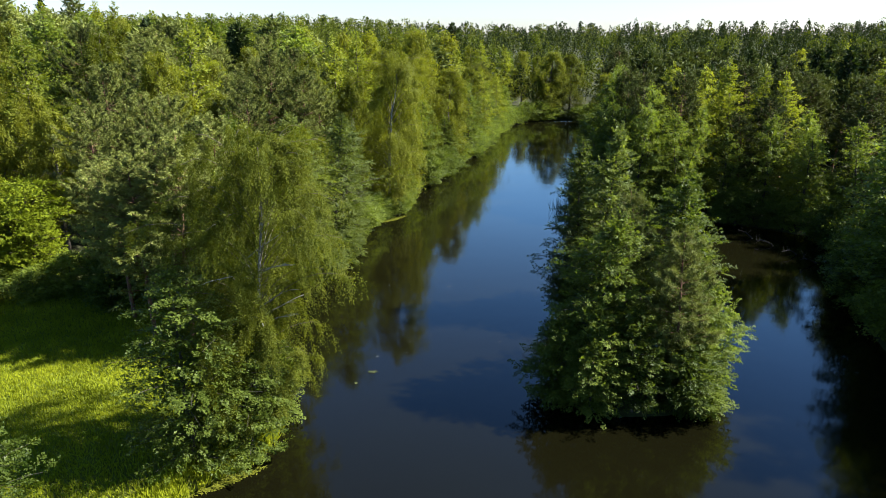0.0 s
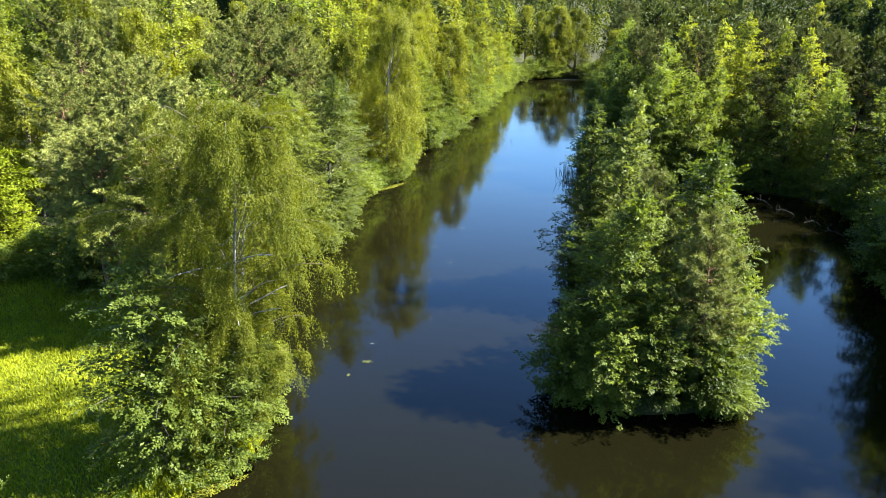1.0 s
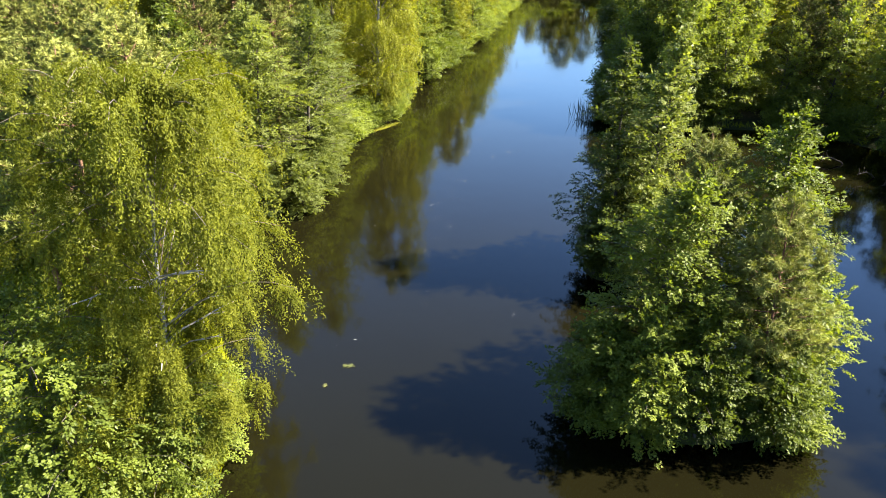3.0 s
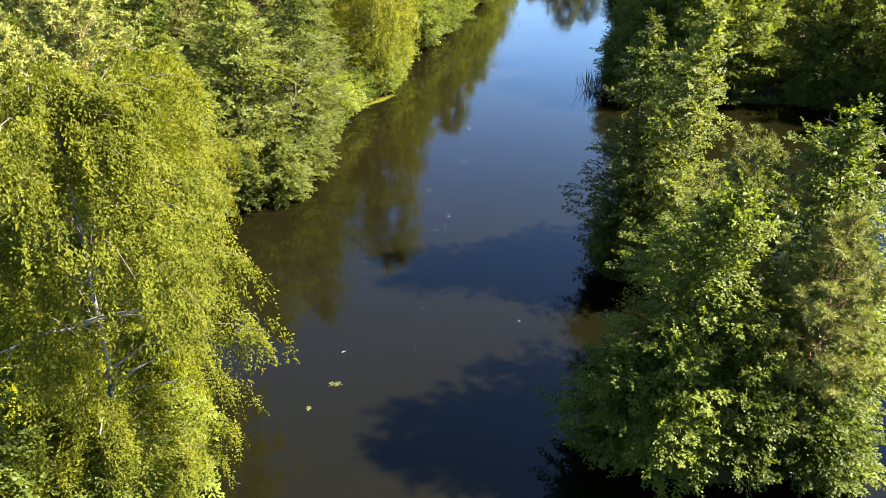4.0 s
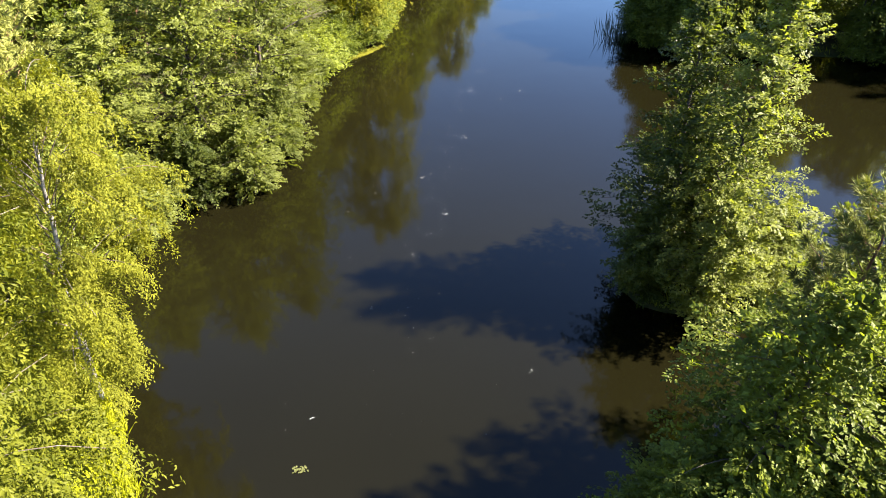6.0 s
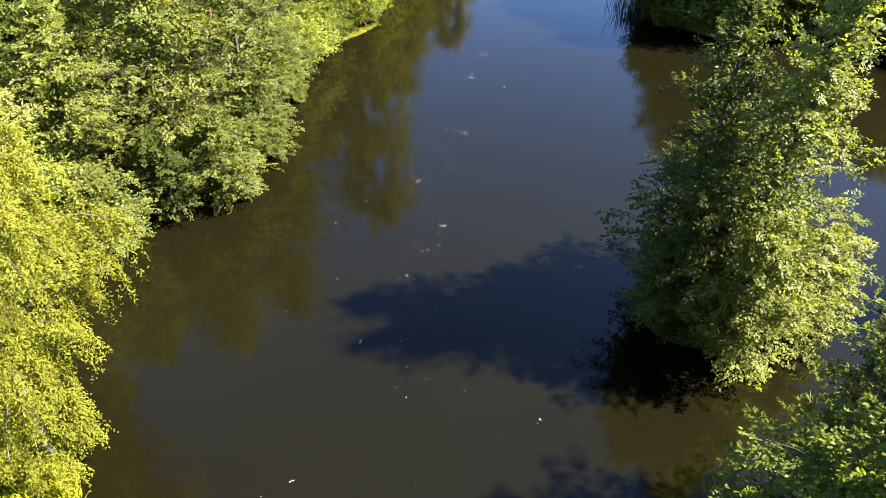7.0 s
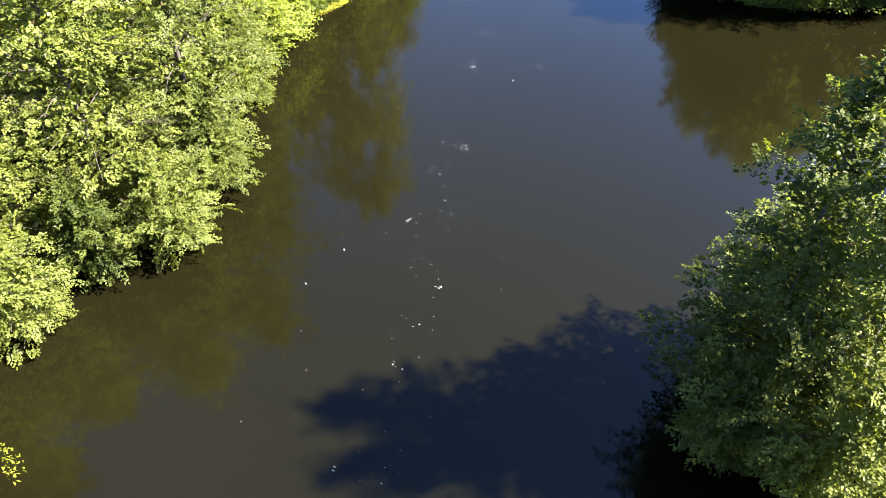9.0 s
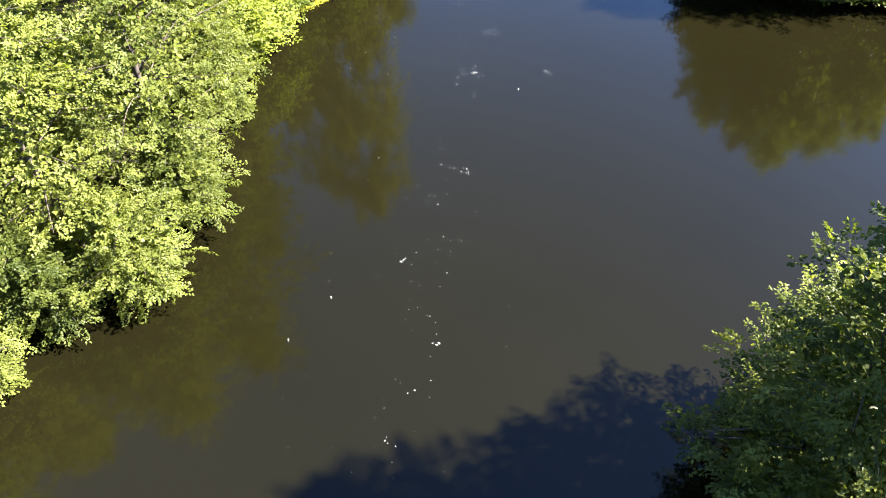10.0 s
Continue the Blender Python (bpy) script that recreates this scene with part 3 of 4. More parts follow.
# ---- the near west bank ----
weeping_birch(31, "birch_tree", "big weeping birch with white stem and long hanging twigs", (-10.3, 34.0), 17.2, 5.1, lean=(0.7, 0), low=0.10, shape=(0.40, 0.72, 1.0, 0.58, 0.12), limbs=88, strands=19, per=46,
              leaf_size=0.090, drop=2.7, tassel=3, stout=0.008, group="bank trees")
def bare_limb(tree, base, end, sag, thick, seed):
    """A pale broken limb that shows in a crown."""
    r = np.random.default_rng(seed)
    a, b = np.array(base, float), np.array(end, float)
    line = bezier(a, (a + b) / 2 + np.array([0, 0, sag]), b, 7) + r.normal(0, 0.03, (7, 3))
    fork = on_line(line, np.array([0.62]))[0]
    tip = fork + unit(b - a) * 0.45 + r.normal(0, 0.16, 3)
    v, f = join([tube(line, np.linspace(thick, thick * 0.35, 7), 6), tube(bezier(fork, (fork + tip) / 2 + r.normal(0, 0.06, 3), tip, 5), np.linspace(thick * 0.5, 0.008, 5), 5)])
    ob = new("bare_limb", mesh_from("bare_limb", v, f, WHITE_BARK, True))
    ob.parent = tree
    tagged(ob, "bare white birch limb")


birch = bpy.data.objects["birch_tree"]
limb_rng = np.random.default_rng(77)
for seed in range(9):
    z, az = limb_rng.uniform(5.5, 10.8), limb_rng.uniform(-2.4, 1.2)
    d, far = np.array([math.cos(az), math.sin(az)]), limb_rng.uniform(2.4, 3.9)
    bare_limb(birch, (0.3, 0, z), (0.3 + d[0] * far, d[1] * far, z + limb_rng.uniform(0.6, 1.6)), 0.4, limb_rng.uniform(0.035, 0.05), 900 + seed)
weeping_birch(35, "birch_tree", "weeping birch with drooping crown over the water", (-13.2, 45.8), 13.8, 3.9, lean=(1.5, 0.0), low=0.10, shape=(0.55, 0.90, 1.0, 0.62, 0.12), limbs=56, strands=15, per=46,
              leaf_size=0.090, drop=2.3, tassel=3, group="bank trees")
broadleaf(32, "alder_tree", "pale leafy alder with flat layered sprays under the birch", (-12.9, 31.4), 11.0, 4.0, ALDER, BARK, 0.06, 40, 15, 49, 0.108, peak=0.4,
          stems=2, layer=0.7, group="bank trees")
broadleaf(39, "shrub", "leafy alder shrub at the water under the birch", (-9.9, 36.4), 4.6, 1.8, ALDER, BARK, 0.05, 30, 13, 49, 0.108, peak=0.4, stems=2, inner=45, category="shrub", group="bank shrubs")
broadleaf(38, "shrub", "leafy alder shrub at the birch's foot", (-10.2, 32.5), 8.0, 2.5, ALDER, BARK, 0.05, 34, 13, 49, 0.108, peak=0.4, stems=2, inner=45, category="shrub", group="bank shrubs")
broadleaf(33, "alder_tree", "dark green alder behind the weeping birch", (-16.5, 48.2), 13.0, 3.4, ALDER, BARK, 0.08, 46, 24, 14, 0.17, stems=2, group="bank trees")
broadleaf(34, "shrub", "bright leafy alder shrub on the grassy bank", (-20.4, 25.2), 5.4, 3.0, ALDER, BARK, 0.05, 34, 12, 49, 0.108, peak=0.45, stems=2, inner=45, category="shrub",
          group="bank shrubs")
for seed, x, y, h, r in ((36, -35.5, 57.5, 9.2, 4.2), (37, -40.5, 58.5, 8.4, 3.8)):
    broadleaf(seed, "shrub", "big rounded yellow-green willow bush beside the meadow", (x, y), h, r, WILLOW, BARK, 0.05, 50, 18, 30, 0.15, peak=0.55, point=0.5, stems=3,
              category="shrub", group="bank shrubs")
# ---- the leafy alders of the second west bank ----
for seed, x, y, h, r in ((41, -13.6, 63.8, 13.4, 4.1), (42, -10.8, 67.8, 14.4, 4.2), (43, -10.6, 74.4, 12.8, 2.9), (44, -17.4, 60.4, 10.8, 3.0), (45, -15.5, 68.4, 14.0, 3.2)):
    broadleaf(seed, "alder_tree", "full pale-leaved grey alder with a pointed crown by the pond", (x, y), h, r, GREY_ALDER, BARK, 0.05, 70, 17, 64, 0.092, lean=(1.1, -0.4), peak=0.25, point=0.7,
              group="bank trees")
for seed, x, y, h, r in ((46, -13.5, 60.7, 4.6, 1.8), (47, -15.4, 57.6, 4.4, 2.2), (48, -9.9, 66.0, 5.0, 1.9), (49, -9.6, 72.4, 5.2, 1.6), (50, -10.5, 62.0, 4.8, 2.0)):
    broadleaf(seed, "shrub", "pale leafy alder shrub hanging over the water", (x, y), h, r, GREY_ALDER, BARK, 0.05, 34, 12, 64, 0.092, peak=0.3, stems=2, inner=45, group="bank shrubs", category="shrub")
weeping_birch(51, "birch_tree", "tall weeping birch with a pale stem at the water's edge", (-6.8, 85.9), 19.6, 5.0, lean=(1.8, -0.8), low=0.06, shape=(0.50, 0.95, 1.0, 0.62, 0.15), limbs=70, strands=15, per=27, leaf_size=0.18, drop=3.8,
              group="bank trees")

# ---- tree patterns for the woods; the first of each kind stands at its own place ----
AWAY = {}
AWAY["alder"] = [broadleaf(60 + k, "alder_tree", "leafy green alder at the edge of the woods", p, 14, 3.5, ALDER, BARK, 0.06, 44, 22, 14, 0.175, peak=0.3, twig=0.85, inner=40, inner_size=0.36, tilt=0.34,
                           stems=2, group="wood edge trees") for k, p in enumerate([(26.0, 94.0), (-20.5, 66.5)])]
AWAY["birch"] = [weeping_birch(64 + k, "birch_tree", "tall birch with a pale stem and drooping crown", p, 16, 3.0, low=0.15, limbs=60, strands=12, per=15, leaf_size=0.20, facing=0.42,
                               drop=2.2, stem=TWIG, group="wood edge trees") for k, p in enumerate([(-3.2, 110.5), (-23.5, 74.0)])]
AWAY["young"] = [broadleaf(68 + k, "young_birch_tree", "slender yellow-green young birch in full sun", p, 15, 2.2, ASPEN, TWIG, 0.15, 60, 16, 15, 0.17, peak=0.3, inner=22, inner_size=0.36, tilt=0.34,
                           point=0.8, rough=0.2, group="wood edge trees") for k, p in enumerate([(32.2, 90.5), (36.0, 92.0)])]
AWAY["pine"] = [conifer(72 + k, "pine_tree", "tall pine with reddish stem and grey-green needles", p, 16, 3.2, PINE, PINE_BARK, 0.30, 14, 7, 24, 28, 0.10, cone=0.5,
                        group="wood edge trees", thin=0.22) for k, p in enumerate([(-27.5, 66.0), (-24.0, 64.0)])]
AWAY["shaded_pine"] = [conifer(172 + k, "pine_tree", "tall pine in the east woods, shade put into its needle colour", p, 16, 3.0, SHADED_PINE, PINE_BARK, 0.30, 17, 6, 12, 16, 0.17, cone=0.5,
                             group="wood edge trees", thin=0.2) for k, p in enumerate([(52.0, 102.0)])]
AWAY["spruce"] = [conifer(76 + k, "spruce_tree", "dark pointed spruce among the leafy trees", p, 16, 2.6, SPRUCE, BARK, 0.06, 24, 7, 8, 7, 0.26, droop=0.35, cone=1.0,
                          group="wood edge trees", thin=0.3) for k, p in enumerate([(48.0, 104.0)])]
AWAY["shrub"] = [broadleaf(80 + k, "shrub", "leafy green shrub on the shore", p, 4.2, 2.2, ALDER, BARK, 0.05, 26, 16, 13, 0.17, peak=0.4, stems=2, inner=40, inner_size=0.26, tilt=0.34, group="shore shrubs",
                           category="shrub") for k, p in enumerate([(18.6, 84.6), (-5.9, 95.0)])]
FAR = {}
FAR["alder"] = [broadleaf(260, "alder_tree", "leafy green alder deep in the woods", (44, 112), 14, 3.4, ALDER, BARK, 0.15, 44, 15, 10, 0.29, stems=1, twig=1.0, inner=24, inner_size=0.5, tilt=0.34, group="woodland trees")]
FAR["birch"] = [weeping_birch(264 + k, "birch_tree", "tall drooping birch deep in the woods", p, 16, 2.9, low=0.2, limbs=40, strands=9, per=10, leaf_size=0.36, drop=2.0, tassel=1, facing=0.42, stem=TWIG,
                              group="woodland trees") for k, p in enumerate([(-30, 112), (-52, 118)])]
FAR["young"] = [broadleaf(268 + k, "young_birch_tree", "slender yellow-green young birch in the woods", p, 15, 2.2, ASPEN, TWIG, 0.2, 44, 12, 10, 0.27, twig=0.9, inner=20, inner_size=0.45, tilt=0.34,
                          group="woodland trees") for k, p in enumerate([(-40, 108), (-22, 118)])]
FAR["pine"] = [conifer(272 + k, "pine_tree", "tall grey-green pine deep in the woods", p, 16, 3.0, PINE, PINE_BARK, 0.3, 13, 5, 7, 6, 0.42, cone=0.5, group="woodland trees",
                       thin=0.36) for k, p in enumerate([(-46, 112), (52, 114)])]
FAR["shaded_pine"] = [conifer(274, "pine_tree", "tall pine deep in the east woods, coloured darker for shade", (58, 112), 16, 3.0, SHADED_PINE, PINE_BARK, 0.3, 13, 5, 7, 6, 0.42, cone=0.5, group="woodland trees", thin=0.36)]
FAR["spruce"] = [conifer(276, "spruce_tree", "dark pointed spruce deep in the woods", (64, 118), 16, 2.6, SPRUCE, BARK, 0.1, 18, 6, 5, 6, 0.42, droop=0.35, cone=1.0,
                         group="woodland trees", thin=0.4)]
NATURAL = {"alder": 14, "birch": 16, "young": 15, "pine": 16, "shaded_pine": 16, "spruce": 16, "shrub": 4.2}
rng = np.random.default_rng(5)
taken = [(-10.6, 34.4), (-16.5, 48.2), (-12.8, 45.0), (-13.4, 62.8), (-11, 67.6), (-10.2, 74), (-17.2, 60), (-15.5, 68), (-6.8, 85.9), (24.5, 93), (-20.5, 66.5), (-3.2, 110.5),
         (-23.5, 74), (32.2, 90.5), (36, 92), (-27.5, 66), (-24, 64), (48, 104)]


def plant(kind, x, y, h, wide=1.0, store=AWAY):
    """A copy of one of the patterns, turned and scaled to its height."""
    src = store[kind][int(rng.integers(len(store[kind])))]
    s = h / NATURAL[kind]
    z = float(land_height(x, y)[0])
    m = pose(x, y, max(z, -0.1), rng.normal(0, 1.2), rng.normal(0, 1.2), rng.uniform(0, 360)) @ Matrix.Diagonal((s * wide, s * wide, s, 1))
    taken.append((x, y))
    return copy_thing(src, m)


# trees by the shore at known places, plus unseen ones added for shade
for kind, x, y, h, wide in (
        ("birch", 1.2, 117.5, 17, 1.3), ("alder", 0.4, 113.5, 9, 1.1), ("alder", 4.6, 127, 13.5, 1.0), ("birch", 6.0, 138, 16, 1.0), ("young", 7.6, 141, 15, 1.2),
        ("alder", 9.0, 150, 12, 1.0), ("young", 12.0, 160, 13, 1.2), ("birch", 10.0, 157, 15, 1.0), ("alder", 15, 172, 10, 1.0), ("birch", 28.5, 189, 18, 1.5),
        ("alder", 29.5, 190, 12, 1.1), ("birch", 34, 191, 17, 1.5), ("birch", -6.5, 99, 15, 1.0), ("alder", -3.0, 104.5, 12.5, 1.1), ("birch", -12.5, 92, 17, 1.0),
        ("alder", 22.4, 91.0, 13, 1.0), ("alder", 24.0, 100, 16.5, 1.1), ("alder", 27.6, 106, 16, 1.0), ("alder", 28.4, 118, 16, 1.0), ("alder", 28, 90, 13.5, 1.0),
        ("alder", 32.6, 135, 16, 1.0), ("alder", 37.5, 150, 15, 1.1), ("alder", 41.5, 168, 15, 1.1), ("young", 34.7, 93.5, 17.5, 0.95), ("young", 38.2, 95, 18, 1.0), ("young", 41.2, 92, 17, 0.9), ("young", 30.6, 96, 17.5, 1.1), ("shaded_pine", 36, 101, 17, 1.0), ("shaded_pine", 42, 99.5, 17.5, 1.0), ("shaded_pine", 48, 98, 17.5, 1.0), ("shaded_pine", 57.5, 91, 17, 1.0),
        ("young", 44.6, 90, 16.5, 1.0), ("young", 54, 86.5, 18, 1.1), ("young", 60, 83, 14, 1.1), ("young", 54.5, 79, 12.5, 1.0), ("alder", 46, 76, 12.5, 1.0), ("alder", 41.5, 60, 17, 1.0), ("alder", 25.5, 85.5, 15.5, 1.0), ("alder", 22.4, 86.6, 13, 0.9), ("alder", 23.6, 83.0, 13.5, 0.9), ("alder", 31, 85.8, 13, 1.0), ("alder", 28.4, 83.0, 13, 0.9), ("alder", 34.2, 83.6, 10.5, 0.9), ("shaded_pine", 37, 85.5, 12.5, 1.0), ("alder", 43, 83, 13, 1.0), ("alder", 38.8, 82.4, 12.5, 0.95), ("alder", 42.0, 79.6, 12, 0.9), ("shaded_pine", 40.6, 86, 14.5, 1.0), ("shaded_pine", 30.4, 88.4, 17, 1.0), ("shaded_pine", 26.4, 89.6, 17, 1.0), ("shaded_pine", 24.4, 97, 17, 1.0), ("shaded_pine", 48.5, 79, 16, 1.1), ("alder", 50, 72, 15, 1.1), ("alder", 48, 65, 15, 1.1), ("shaded_pine", 53, 68, 16, 1.1), ("alder", 46.5, 58, 15, 1.1),
        ("alder", 36.6, 53, 17, 1.1), ("alder", 35.2, 47, 18, 1.1), ("alder", 34.5, 41, 18, 1.1), ("alder", 42.5, 51, 18, 1.1), ("alder", 35, 30, 16, 1.0), ("alder", 40, 44, 19, 1.1), ("alder", 37.5, 36, 18, 1.1), ("alder", 46, 46, 19, 1.1), ("alder", 37.8, 50, 18, 1.1), ("alder", 37.6, 41, 19, 1.1), ("alder", 36.2, 33.5, 18, 1.1), ("alder", 42.5, 39.5, 20, 1.1), ("alder", 40.4, 56.5, 17.5, 1.1), ("alder", 44, 54.5, 18.5, 1.1),
        ("birch", -37, 66, 15, 1.0), ("alder", 20.8, 87.0, 13.5, 0.85), ("alder", 21.6, 90.0, 14.5, 0.9), ("pine", -31, 62, 15, 1.1), ("pine", -20, 55, 15, 1.0),
        ("birch", -19.5, 50.5, 14.5, 1.0), ("alder", -22.0, 53.5, 14, 1.1), ("alder", -22.8, 57.0, 10.5, 1.0), ("pine", -20.5, 49, 15, 1.2), ("pine", -17.8, 45.6, 15, 1.2), ("pine", -20.8, 46.4, 13.5, 1.2), ("shrub", -27, 53, 3.4, 1.3), ("shrub", -31.5, 55.4, 3.6, 1.3), ("shrub", -29, 57.0, 4.2, 1.2), ("shrub", -33.6, 53.6, 2.8, 1.3), ("shrub", -26, 57.6, 4.4, 1.2), ("shrub", -37.5, 53.2, 3.0, 1.3), ("pine", -17.5, 52.0, 16, 1.1), ("pine", -24.2, 50.8, 12.5, 1.2), ("alder", -17.6, 55.5, 10, 1.0), ("pine", -19.5, 73, 17, 1.0), ("pine", -25, 84, 17, 1.0), ("pine", -16, 80, 17.5, 1.0), ("pine", -13.5, 84, 16, 1.0),
        ("birch", 14, 204, 15, 1.2), ("young", 18, 214, 17, 1.3), ("birch", 24, 217, 17, 1.3), ("young", 9, 197, 15, 1.2), ("alder", 20, 224, 16, 1.3), ("birch", 28, 210, 16, 1.2), ("young", 5, 189, 15, 1.2), ("alder", 12, 212, 15, 1.3),
        ("spruce", 57, 128, 17, 1.0), ("spruce", 62, 133, 18, 1.0), ("spruce", 66, 131, 17, 1.0), ("shaded_pine", 58, 96, 16, 1.0), ("shaded_pine", 62, 88, 15, 1.0)):
    plant(kind, x, y, h, wide)

# the woods behind, thinning out of sight
KINDS = ("birch", "young", "alder", "pine", "spruce")
spot_y = 46 + 130 * rng.uniform(0, 1, 9000) ** 0.75
spot_x = rng.uniform(-0.82, 0.82, 9000) * spot_y + 4
spot_d, spot_open = shore_distance(spot_x, spot_y), meadow_share(spot_x, spot_y)
for x, y, d, grassy in zip(spot_x.tolist(), spot_y.tolist(), spot_d.tolist(), spot_open.tolist()):
    gap = 5.5
    if d < 3.5 or (x < -15 and y < 51) or (x > 33 and 66 < y < 80 and x < 46) or grassy > 0.45 or (-47 < x < -28 and y < 63) or (x < -19 and y < 61.5) or (29 < x < 60 and 84 < y < 97):
        continue
    if min((x - a) ** 2 + (y - b) ** 2 for a, b in taken) < gap * gap * rng.uniform(0.7, 1.3):
        continue
    east = x > 20
    mood = math.sin(0.07 * x + 1.0) + math.sin(0.06 * y + 0.05 * x)
    w = np.array([0.40, 0.24, 0.06, 0.25, 0.05]) if not east else np.array([0.03, 0.05, 0.05, 0.60, 0.27])
    w = w * np.exp(np.array([0.5, 0.3, 0.0, -0.5, -0.3]) * mood)
    kind = KINDS[int(rng.choice(5, p=w / w.sum()))]
    # pines east of the pond take the needles coloured for shade
    kind = "shaded_pine" if east and kind == "pine" else kind
    plant(kind, x, y, rng.uniform(14.5, 19.0) if east else rng.uniform(14.5, 18.5 + 4.5 * min(1.0, max(0.0, (y - 62) / 20))), rng.uniform(0.9, 1.15), AWAY if y < (105 if east else 122) or d < 8 else FAR)

# shrubs along the water
for k in range(len(POND)):
    a, b = POND[k - 1], POND[k]
    x, y = (a + b) / 2
    if not (47 < y < 190) or (x < 0 and y < 76):
        continue
    n = unit(np.array([b[1] - a[1], a[0] - b[0]]))
    for side in (1, -1):
        q = np.array([x, y]) + side * n * rng.uniform(0.0, 0.8)
        if shore_distance(*q)[0] > -0.1 and rng.uniform() < 0.8:
            plant("shrub", q[0], q[1], rng.uniform(2.6, 5.0) * (0.7 if x < 0 and y < 90 else 1.0), rng.uniform(0.9, 1.25))

for k in range(26):
    x, y = -18 - 10 * rng.uniform(), 52 + 8 * rng.uniform()
    if min((x - a) ** 2 + (y - b) ** 2 for a, b in taken) > 3.2:
        plant("shrub", x, y, rng.uniform(2.2, 5.0), rng.uniform(0.9, 1.3))

for k in range(50):  # undergrowth of the east bank
    x, y = rng.uniform(18, 62), rng.uniform(80, 100)
    if shore_distance(x, y)[0] > 1 and min((x - a) ** 2 + (y - b) ** 2 for a, b in taken) > 2.5:
        plant("shrub", x, y, rng.uniform(2.0, 4.0), rng.uniform(0.9, 1.3))

# the banks behind the flight's start
for k in range(60):
    y = rng.uniform(-55, 22)
    x = rng.uniform(-52, -18.5) if k % 2 else rng.uniform(34, 60)
    if min((x - a) ** 2 + (y - b) ** 2 for a, b in taken) > 22:
        plant(("alder", "birch", "pine", "young")[int(rng.integers(4))], x, y, rng.uniform(11, 16), 1.0)

# ---- far woods to the horizon ----
def far_woods(name, label, seed, cone, near, far, spacing, leaves, size, share, leaf):
    r = np.random.default_rng(seed)
    ys = np.arange(near, far, spacing)
    pts = []
    for y in ys:
        xs = np.arange(-0.72 * y, 0.72 * y, spacing)
        pts.append(np.c_[xs + r.uniform(-0.5, 0.5, len(xs)) * spacing, np.full(len(xs), y) + r.uniform(-0.5, 0.5, len(xs)) * spacing])
    p = np.concatenate(pts)
    mood = np.sin(0.021 * p[:, 0] + 0.6) + np.sin(0.017 * p[:, 1] + 0.012 * p[:, 0])
    pick = (r.uniform(0, 1, len(p)) + 0.12 * mood + 0.38 * np.tanh(p[:, 0] / 120)) < share if not cone else (r.uniform(0, 1, len(p)) + 0.12 * mood + 0.38 * np.tanh(p[:, 0] / 120)) >= 1 - share
    p = p[pick & (shore_distance(p[:, 0], p[:, 1]) > 4)]
    p = p[meadow_share(p[:, 0], p[:, 1]) < 0.5]
    n = len(p)
    z = land_height(p[:, 0], p[:, 1])
    h = r.uniform(10.0, 20.0, n)
    k = n * leaves
    u = r.uniform(0, 1, k) ** (0.8 if cone else 0.7)
    az = r.uniform(0, 2 * np.pi, k)
    H = np.repeat(h, leaves)
    rad = (1 - u) ** 0.8 * 3.2 + 0.1 if cone else 3.5 * np.sqrt(np.maximum(1 - ((u - 0.3) / 0.71) ** 2, 0.01))
    lumps = 1 + 0.28 * np.sin(3 * az + np.repeat(r.uniform(0, 6, n), leaves) + 9 * u)
    rad = rad * lumps * r.uniform(0.75, 1.08, k) * np.repeat(r.uniform(0.8, 1.35, n), leaves)
    o = np.c_[np.cos(az), np.sin(az), np.zeros(k)]
    c = np.c_[np.repeat(p, leaves, 0), np.repeat(z, leaves) + H * (0.28 + 0.70 * u)] + o * rad[:, None] + r.normal(0, 0.15, (k, 3))
    along = unit(np.cross(o, r.normal(0, 1, (k, 3))) + r.normal(0, 0.3, (k, 3)) + np.array([0, 0, 0.25]))
    up = unit(o + np.array([0, 0, 0.55]) + r.normal(0, 0.3, (k, 3)))
    v, f = leaf_quads(r, c, along, up, size, size * 0.75)
    tagged(new(name, mesh_from(name, v, f, leaf)), label, "woods", kind="stuff")


far_woods("leafy_woods", "distant green birch and aspen woods on rising ground", 91, False, 172, 340, 7.6, 200, 0.64, 0.5, WOODS)
far_woods("pine_woods", "distant dark pine and spruce woods on rising ground", 92, True, 172, 340, 7.6, 200, 0.60, 0.5, DARK_WOODS)
far_woods("far_leafy_woods", "far green woods on the ridge at the horizon", 93, False, 340, 850, 15, 60, 1.2, 0.4, WOODS)
far_woods("far_pine_woods", "far dark pine woods on the ridge at the horizon", 94, True, 340, 850, 15, 60, 1.1, 0.6, DARK_WOODS)


# ---- grass, reeds, weed and fluff ----
def grass_on(name, label, seed, n, box, low, high, accept, leaf, width=0.05):
    r = np.random.default_rng(seed)
    x, y = r.uniform(box[0], box[1], n), r.uniform(box[2], box[3], n)
    keep = accept(x, y, r)
    x, y = x[keep], y[keep]
    n = len(x)
    p = np.c_[x, y, land_height(x, y) - 0.03]
    along = unit(r.normal(0, 0.35, (n, 3)) * np.array([1, 1, 0]) + np.array([0, 0, 1.0]))
    up = unit(r.normal(0, 1, (n, 3)) * np.array([1, 1, 0.2]) + 1e-3)
    v, f = leaf_quads(r, p, along, up, 0.5 * (low + high), width, 0.3)
    tagged(new(name, mesh_from(name, v, f, leaf)), label, "grass", kind="stuff")


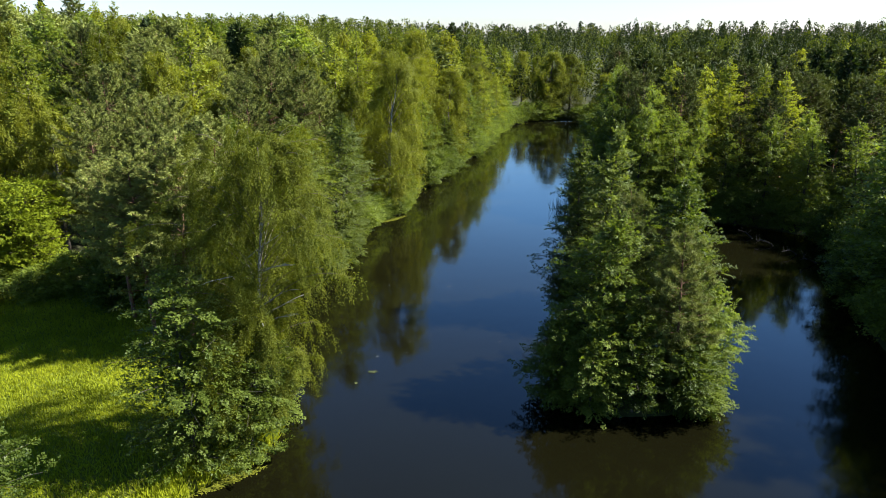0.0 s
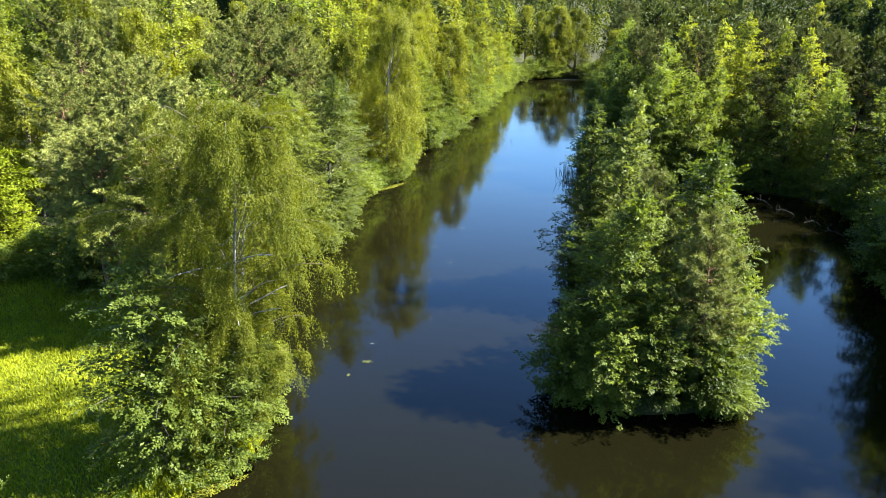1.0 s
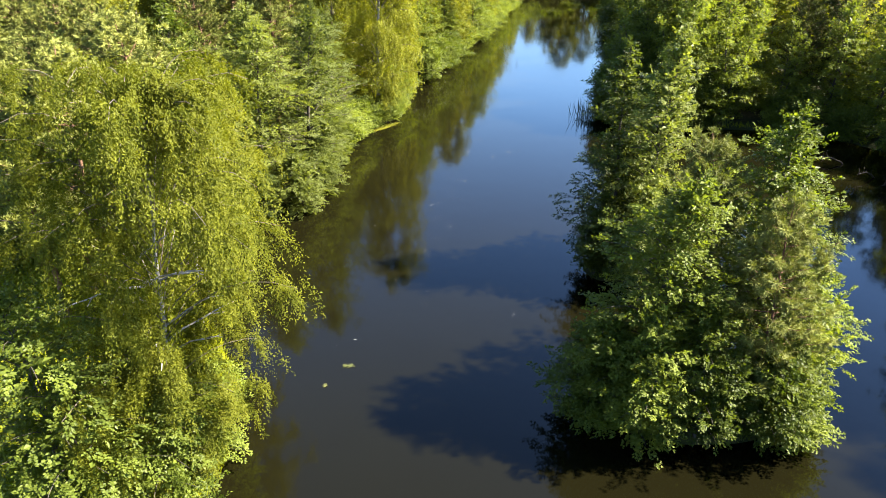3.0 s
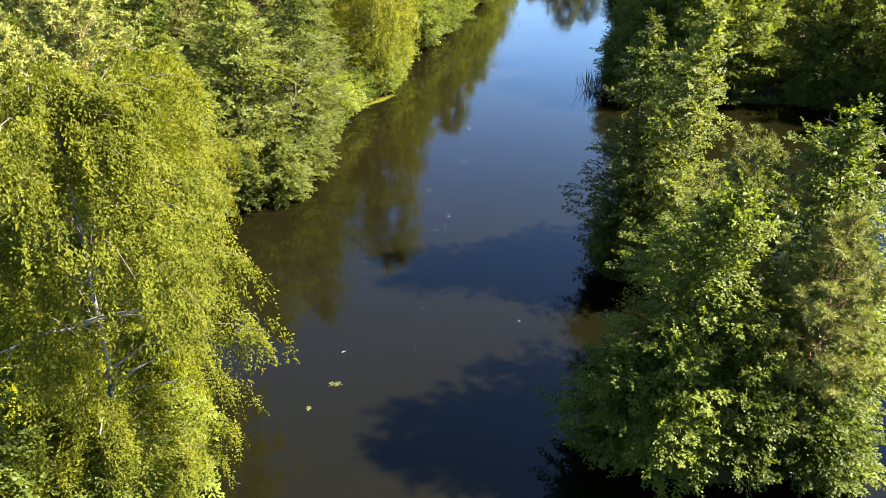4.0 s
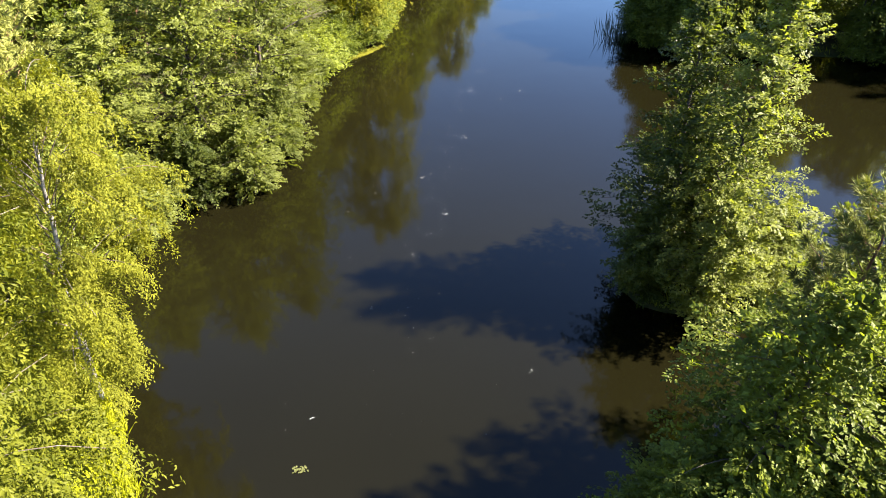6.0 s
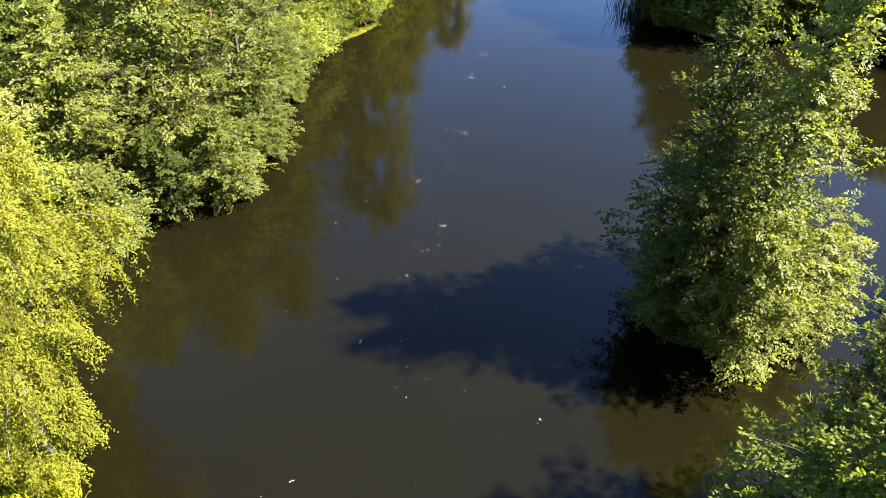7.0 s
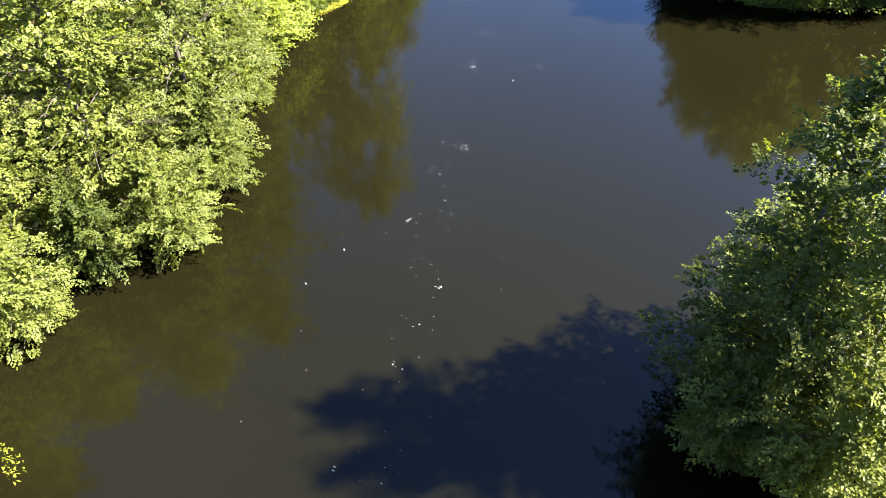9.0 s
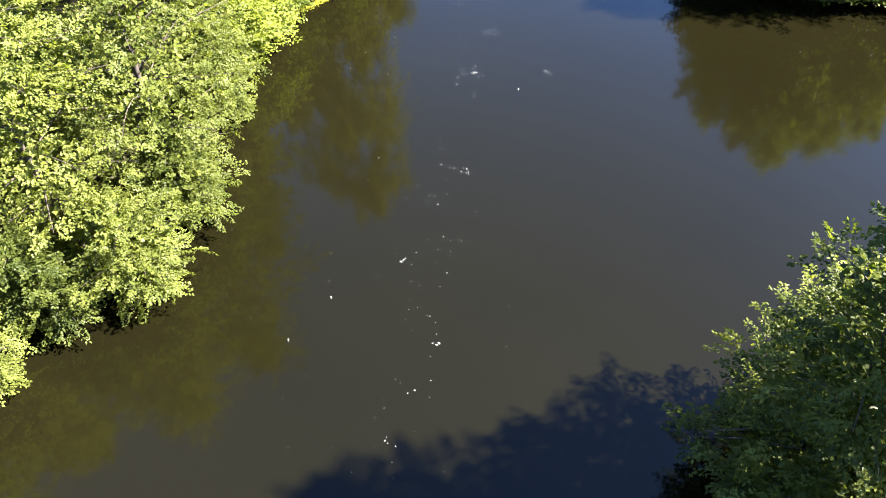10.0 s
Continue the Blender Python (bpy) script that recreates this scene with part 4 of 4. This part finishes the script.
grass_on("meadow_grass", "sunny yellow-green meadow grass on the bank", 101, 130000, (-46, -11, 24, 59), 0.14, 0.34,
         lambda x, y, r: (meadow_share(x, y) > r.uniform(0.1, 0.7, len(x))) & (shore_distance(x, y) > 0.1), GRASS, 0.07)
grass_on("shore_grass", "tufts of green grass and sedge along the shore", 102, 160000, (-22, 45, 24, 100), 0.35, 0.7,
         lambda x, y, r: (np.abs(shore_distance(x, y) - 0.45) < 0.45 * r.uniform(0.2, 1, len(x))) & (waves(2 * x, 2 * y) > -0.5), GRASS, 0.06)


grass_on("bank_sedge", "long green sedge and grass on the steep bank under the trees", 103, 90000, (-20, -7, 25, 62), 0.35, 0.7,
         lambda x, y, r: (np.abs(shore_distance(x, y) - 0.7) < 0.8) & (waves(2 * x, 2 * y) > -0.7), GRASS, 0.06)


def reed_bed(seed, x, y, rx, ry, n):
    r = np.random.default_rng(seed)
    p = np.c_[x + r.normal(0, rx, n), y + r.normal(0, ry, n), np.full(n, -0.3)]
    lean = r.normal(0, 0.14, (n, 3)) * np.array([1, 1, 0]) + np.array([0, 0, 1.0])
    v, f = leaf_quads(r, p, lean, unit(r.normal(0, 1, (n, 3)) + 1e-3), 1.7, 0.06)
    tagged(new("reeds", mesh_from("reeds", v, f, REED)), "thin stand of green reeds in shallow water", "reeds", kind="stuff")


reed_bed(111, 15.6, 87.2, 0.8, 1.2, 110)


def floating_mat(seed, name, label, x, y, rx, ry, n, size, leaf, turn=0.0, thick=0.03):
    """Small flat flakes lying on the water in an uneven patch."""
    r = np.random.default_rng(seed)
    a, q = r.uniform(0, 2 * np.pi, n), np.sqrt(r.uniform(0, 1, n)) * r.uniform(0.6, 1.1, n)
    ox, oy = rx * q * np.cos(a), ry * q * np.sin(a)
    ct, st = math.cos(radians(turn)), math.sin(radians(turn))
    p = np.c_[x + ox * ct - oy * st, y + ox * st + oy * ct, 0.006 + r.uniform(0, thick, n)]
    az = r.uniform(0, 2 * np.pi, n)
    v, f = leaf_quads(r, p, np.c_[np.cos(az), np.sin(az), r.normal(0, 0.05, n)], np.array([0, 0, 1.0]) + r.normal(0, 0.15, (n, 3)), size, size * 0.8, 0.1)
    return tagged(new(name, mesh_from(name, v, f, leaf)), label, "floating weed", "floating weed")


for seed, x, y, rx, ry, turn in ((121, -6.0, 83.3, 2.2, 0.5, 50), (122, -10.9, 30.5, 2.0, 0.4, 38), (123, -13.0, 28.6, 1.1, 0.5, 60), (124, 18.0, 180.5, 4.0, 0.8, 40)):
    floating_mat(seed, "pond_weed", "yellow-green mat of pond weed at the shore", x, y, rx, ry, 1500, 0.085, ALGAE, turn, 0.05)
for seed, x, y, rx, ry, n in ((131, -4.7, 42.6, 0.30, 0.16, 36), (132, -5.65, 41.0, 0.14, 0.12, 22)):
    floating_mat(seed, "pond_weed", "small clump of floating green weed", x, y, rx, ry, n, 0.1, REED)
FLUFF_CLUMPS = ((4.3, 47.45, 3, 0.10), (2.02, 68.4, 6, 0.20), (0.65, 59.4, 5, 0.14), (-0.75, 63.3, 5, 0.12), (2.55, 75.9, 7, 0.25), (6.2, 75.8, 5, 0.22), (3.5, 79.4, 6, 0.3),
                (-3.4, 61.5, 2, 0.05), (-2.8, 51.5, 4, 0.14), (-4.8, 59.5, 2, 0.1), (-1.05, 55.6, 3, 0.12), (0.85, 67.0, 4, 0.5), (4.7, 74.3, 2, 0.06), (-4.68, 45.0, 4, 0.18))


def seed_fluff():
    """Flakes in small clumps and singly, drifted along the open water."""
    r = np.random.default_rng(150)
    n = 260
    y = 92 - 48 * r.uniform(0, 1, n) ** 1.4
    x = np.where(r.uniform(0, 1, n) < 0.55, r.normal(-0.6, 0.7, n), r.normal(-1.8, 3.2, n)) + 0.09 * (y - 52)
    keep = shore_distance(x, y) < -0.8
    spots, sizes = [np.c_[x[keep], y[keep]]], [0.024 + 0.012 * r.exponential(1.0, keep.sum()).clip(0, 2.5)]
    for cx, cy, k, reach in FLUFF_CLUMPS:
        spots.append(np.array([cx, cy]) + r.normal(0, 0.6 * reach, (k, 2))); sizes.append(r.uniform(0.04, 0.075, k))
    p, size = np.concatenate(spots), np.concatenate(sizes)
    az = r.uniform(0, 2 * np.pi, len(p))
    v, f = leaf_quads(r, np.c_[p, np.full(len(p), 0.008)], np.c_[np.cos(az), np.sin(az), 0 * az], np.tile([0, 0, 1.0], (len(p), 1)), size, size * 0.8, 0.05)
    tagged(new("seed_fluff", mesh_from("seed_fluff", v, f, FLUFF)), "scattered white seed fluff drifting on the water", "fluff", kind="stuff")


seed_fluff()


# ---- dead wood in the shallows ----
def dead_branch(seed, x, y, length, turn, rise):
    r = np.random.default_rng(seed)
    d = np.array([math.cos(radians(turn)), math.sin(radians(turn)), 0])
    line = bezier(np.array([0, 0, -0.4]), d * length * 0.5 + np.array([0, 0, rise]), d * length + np.array([0, 0, rise * 0.6]), 8) + r.normal(0, 0.04, (8, 3))
    parts = [tube(line, np.linspace(0.09, 0.02, 8), 6)]
    for k in range(6):
        a = on_line(line, np.array([r.uniform(0.3, 0.95)]))[0]
        e = a + unit(r.normal(0, 1, 3) + d * 0.5 + np.array([0, 0, 0.5])) * r.uniform(0.4, 1.1)
        parts.append(tube(bezier(a, (a + e) / 2 + r.normal(0, 0.06, 3), e, 4), np.linspace(0.03, 0.008, 4), 4))
    v, f = join(parts)
    ob = new("dead_branch", mesh_from("dead_branch", v, f, DEAD, True))
    ob.matrix_basis = pose(x, y, 0)
    tagged(ob, "bare grey dead branch fallen in shallow water", "dead branch", "dead branches")


for seed, (x, y, l, turn, rise) in enumerate(((36.5, 72.5, 2.4, 170, 0.8), (37.5, 69.5, 2.6, 200, 0.9), (35.2, 75, 2.4, 120, 0.8), (38.0, 66.5, 2.2, 185, 0.8))):
    dead_branch(160 + seed, x, y, l, turn, rise)
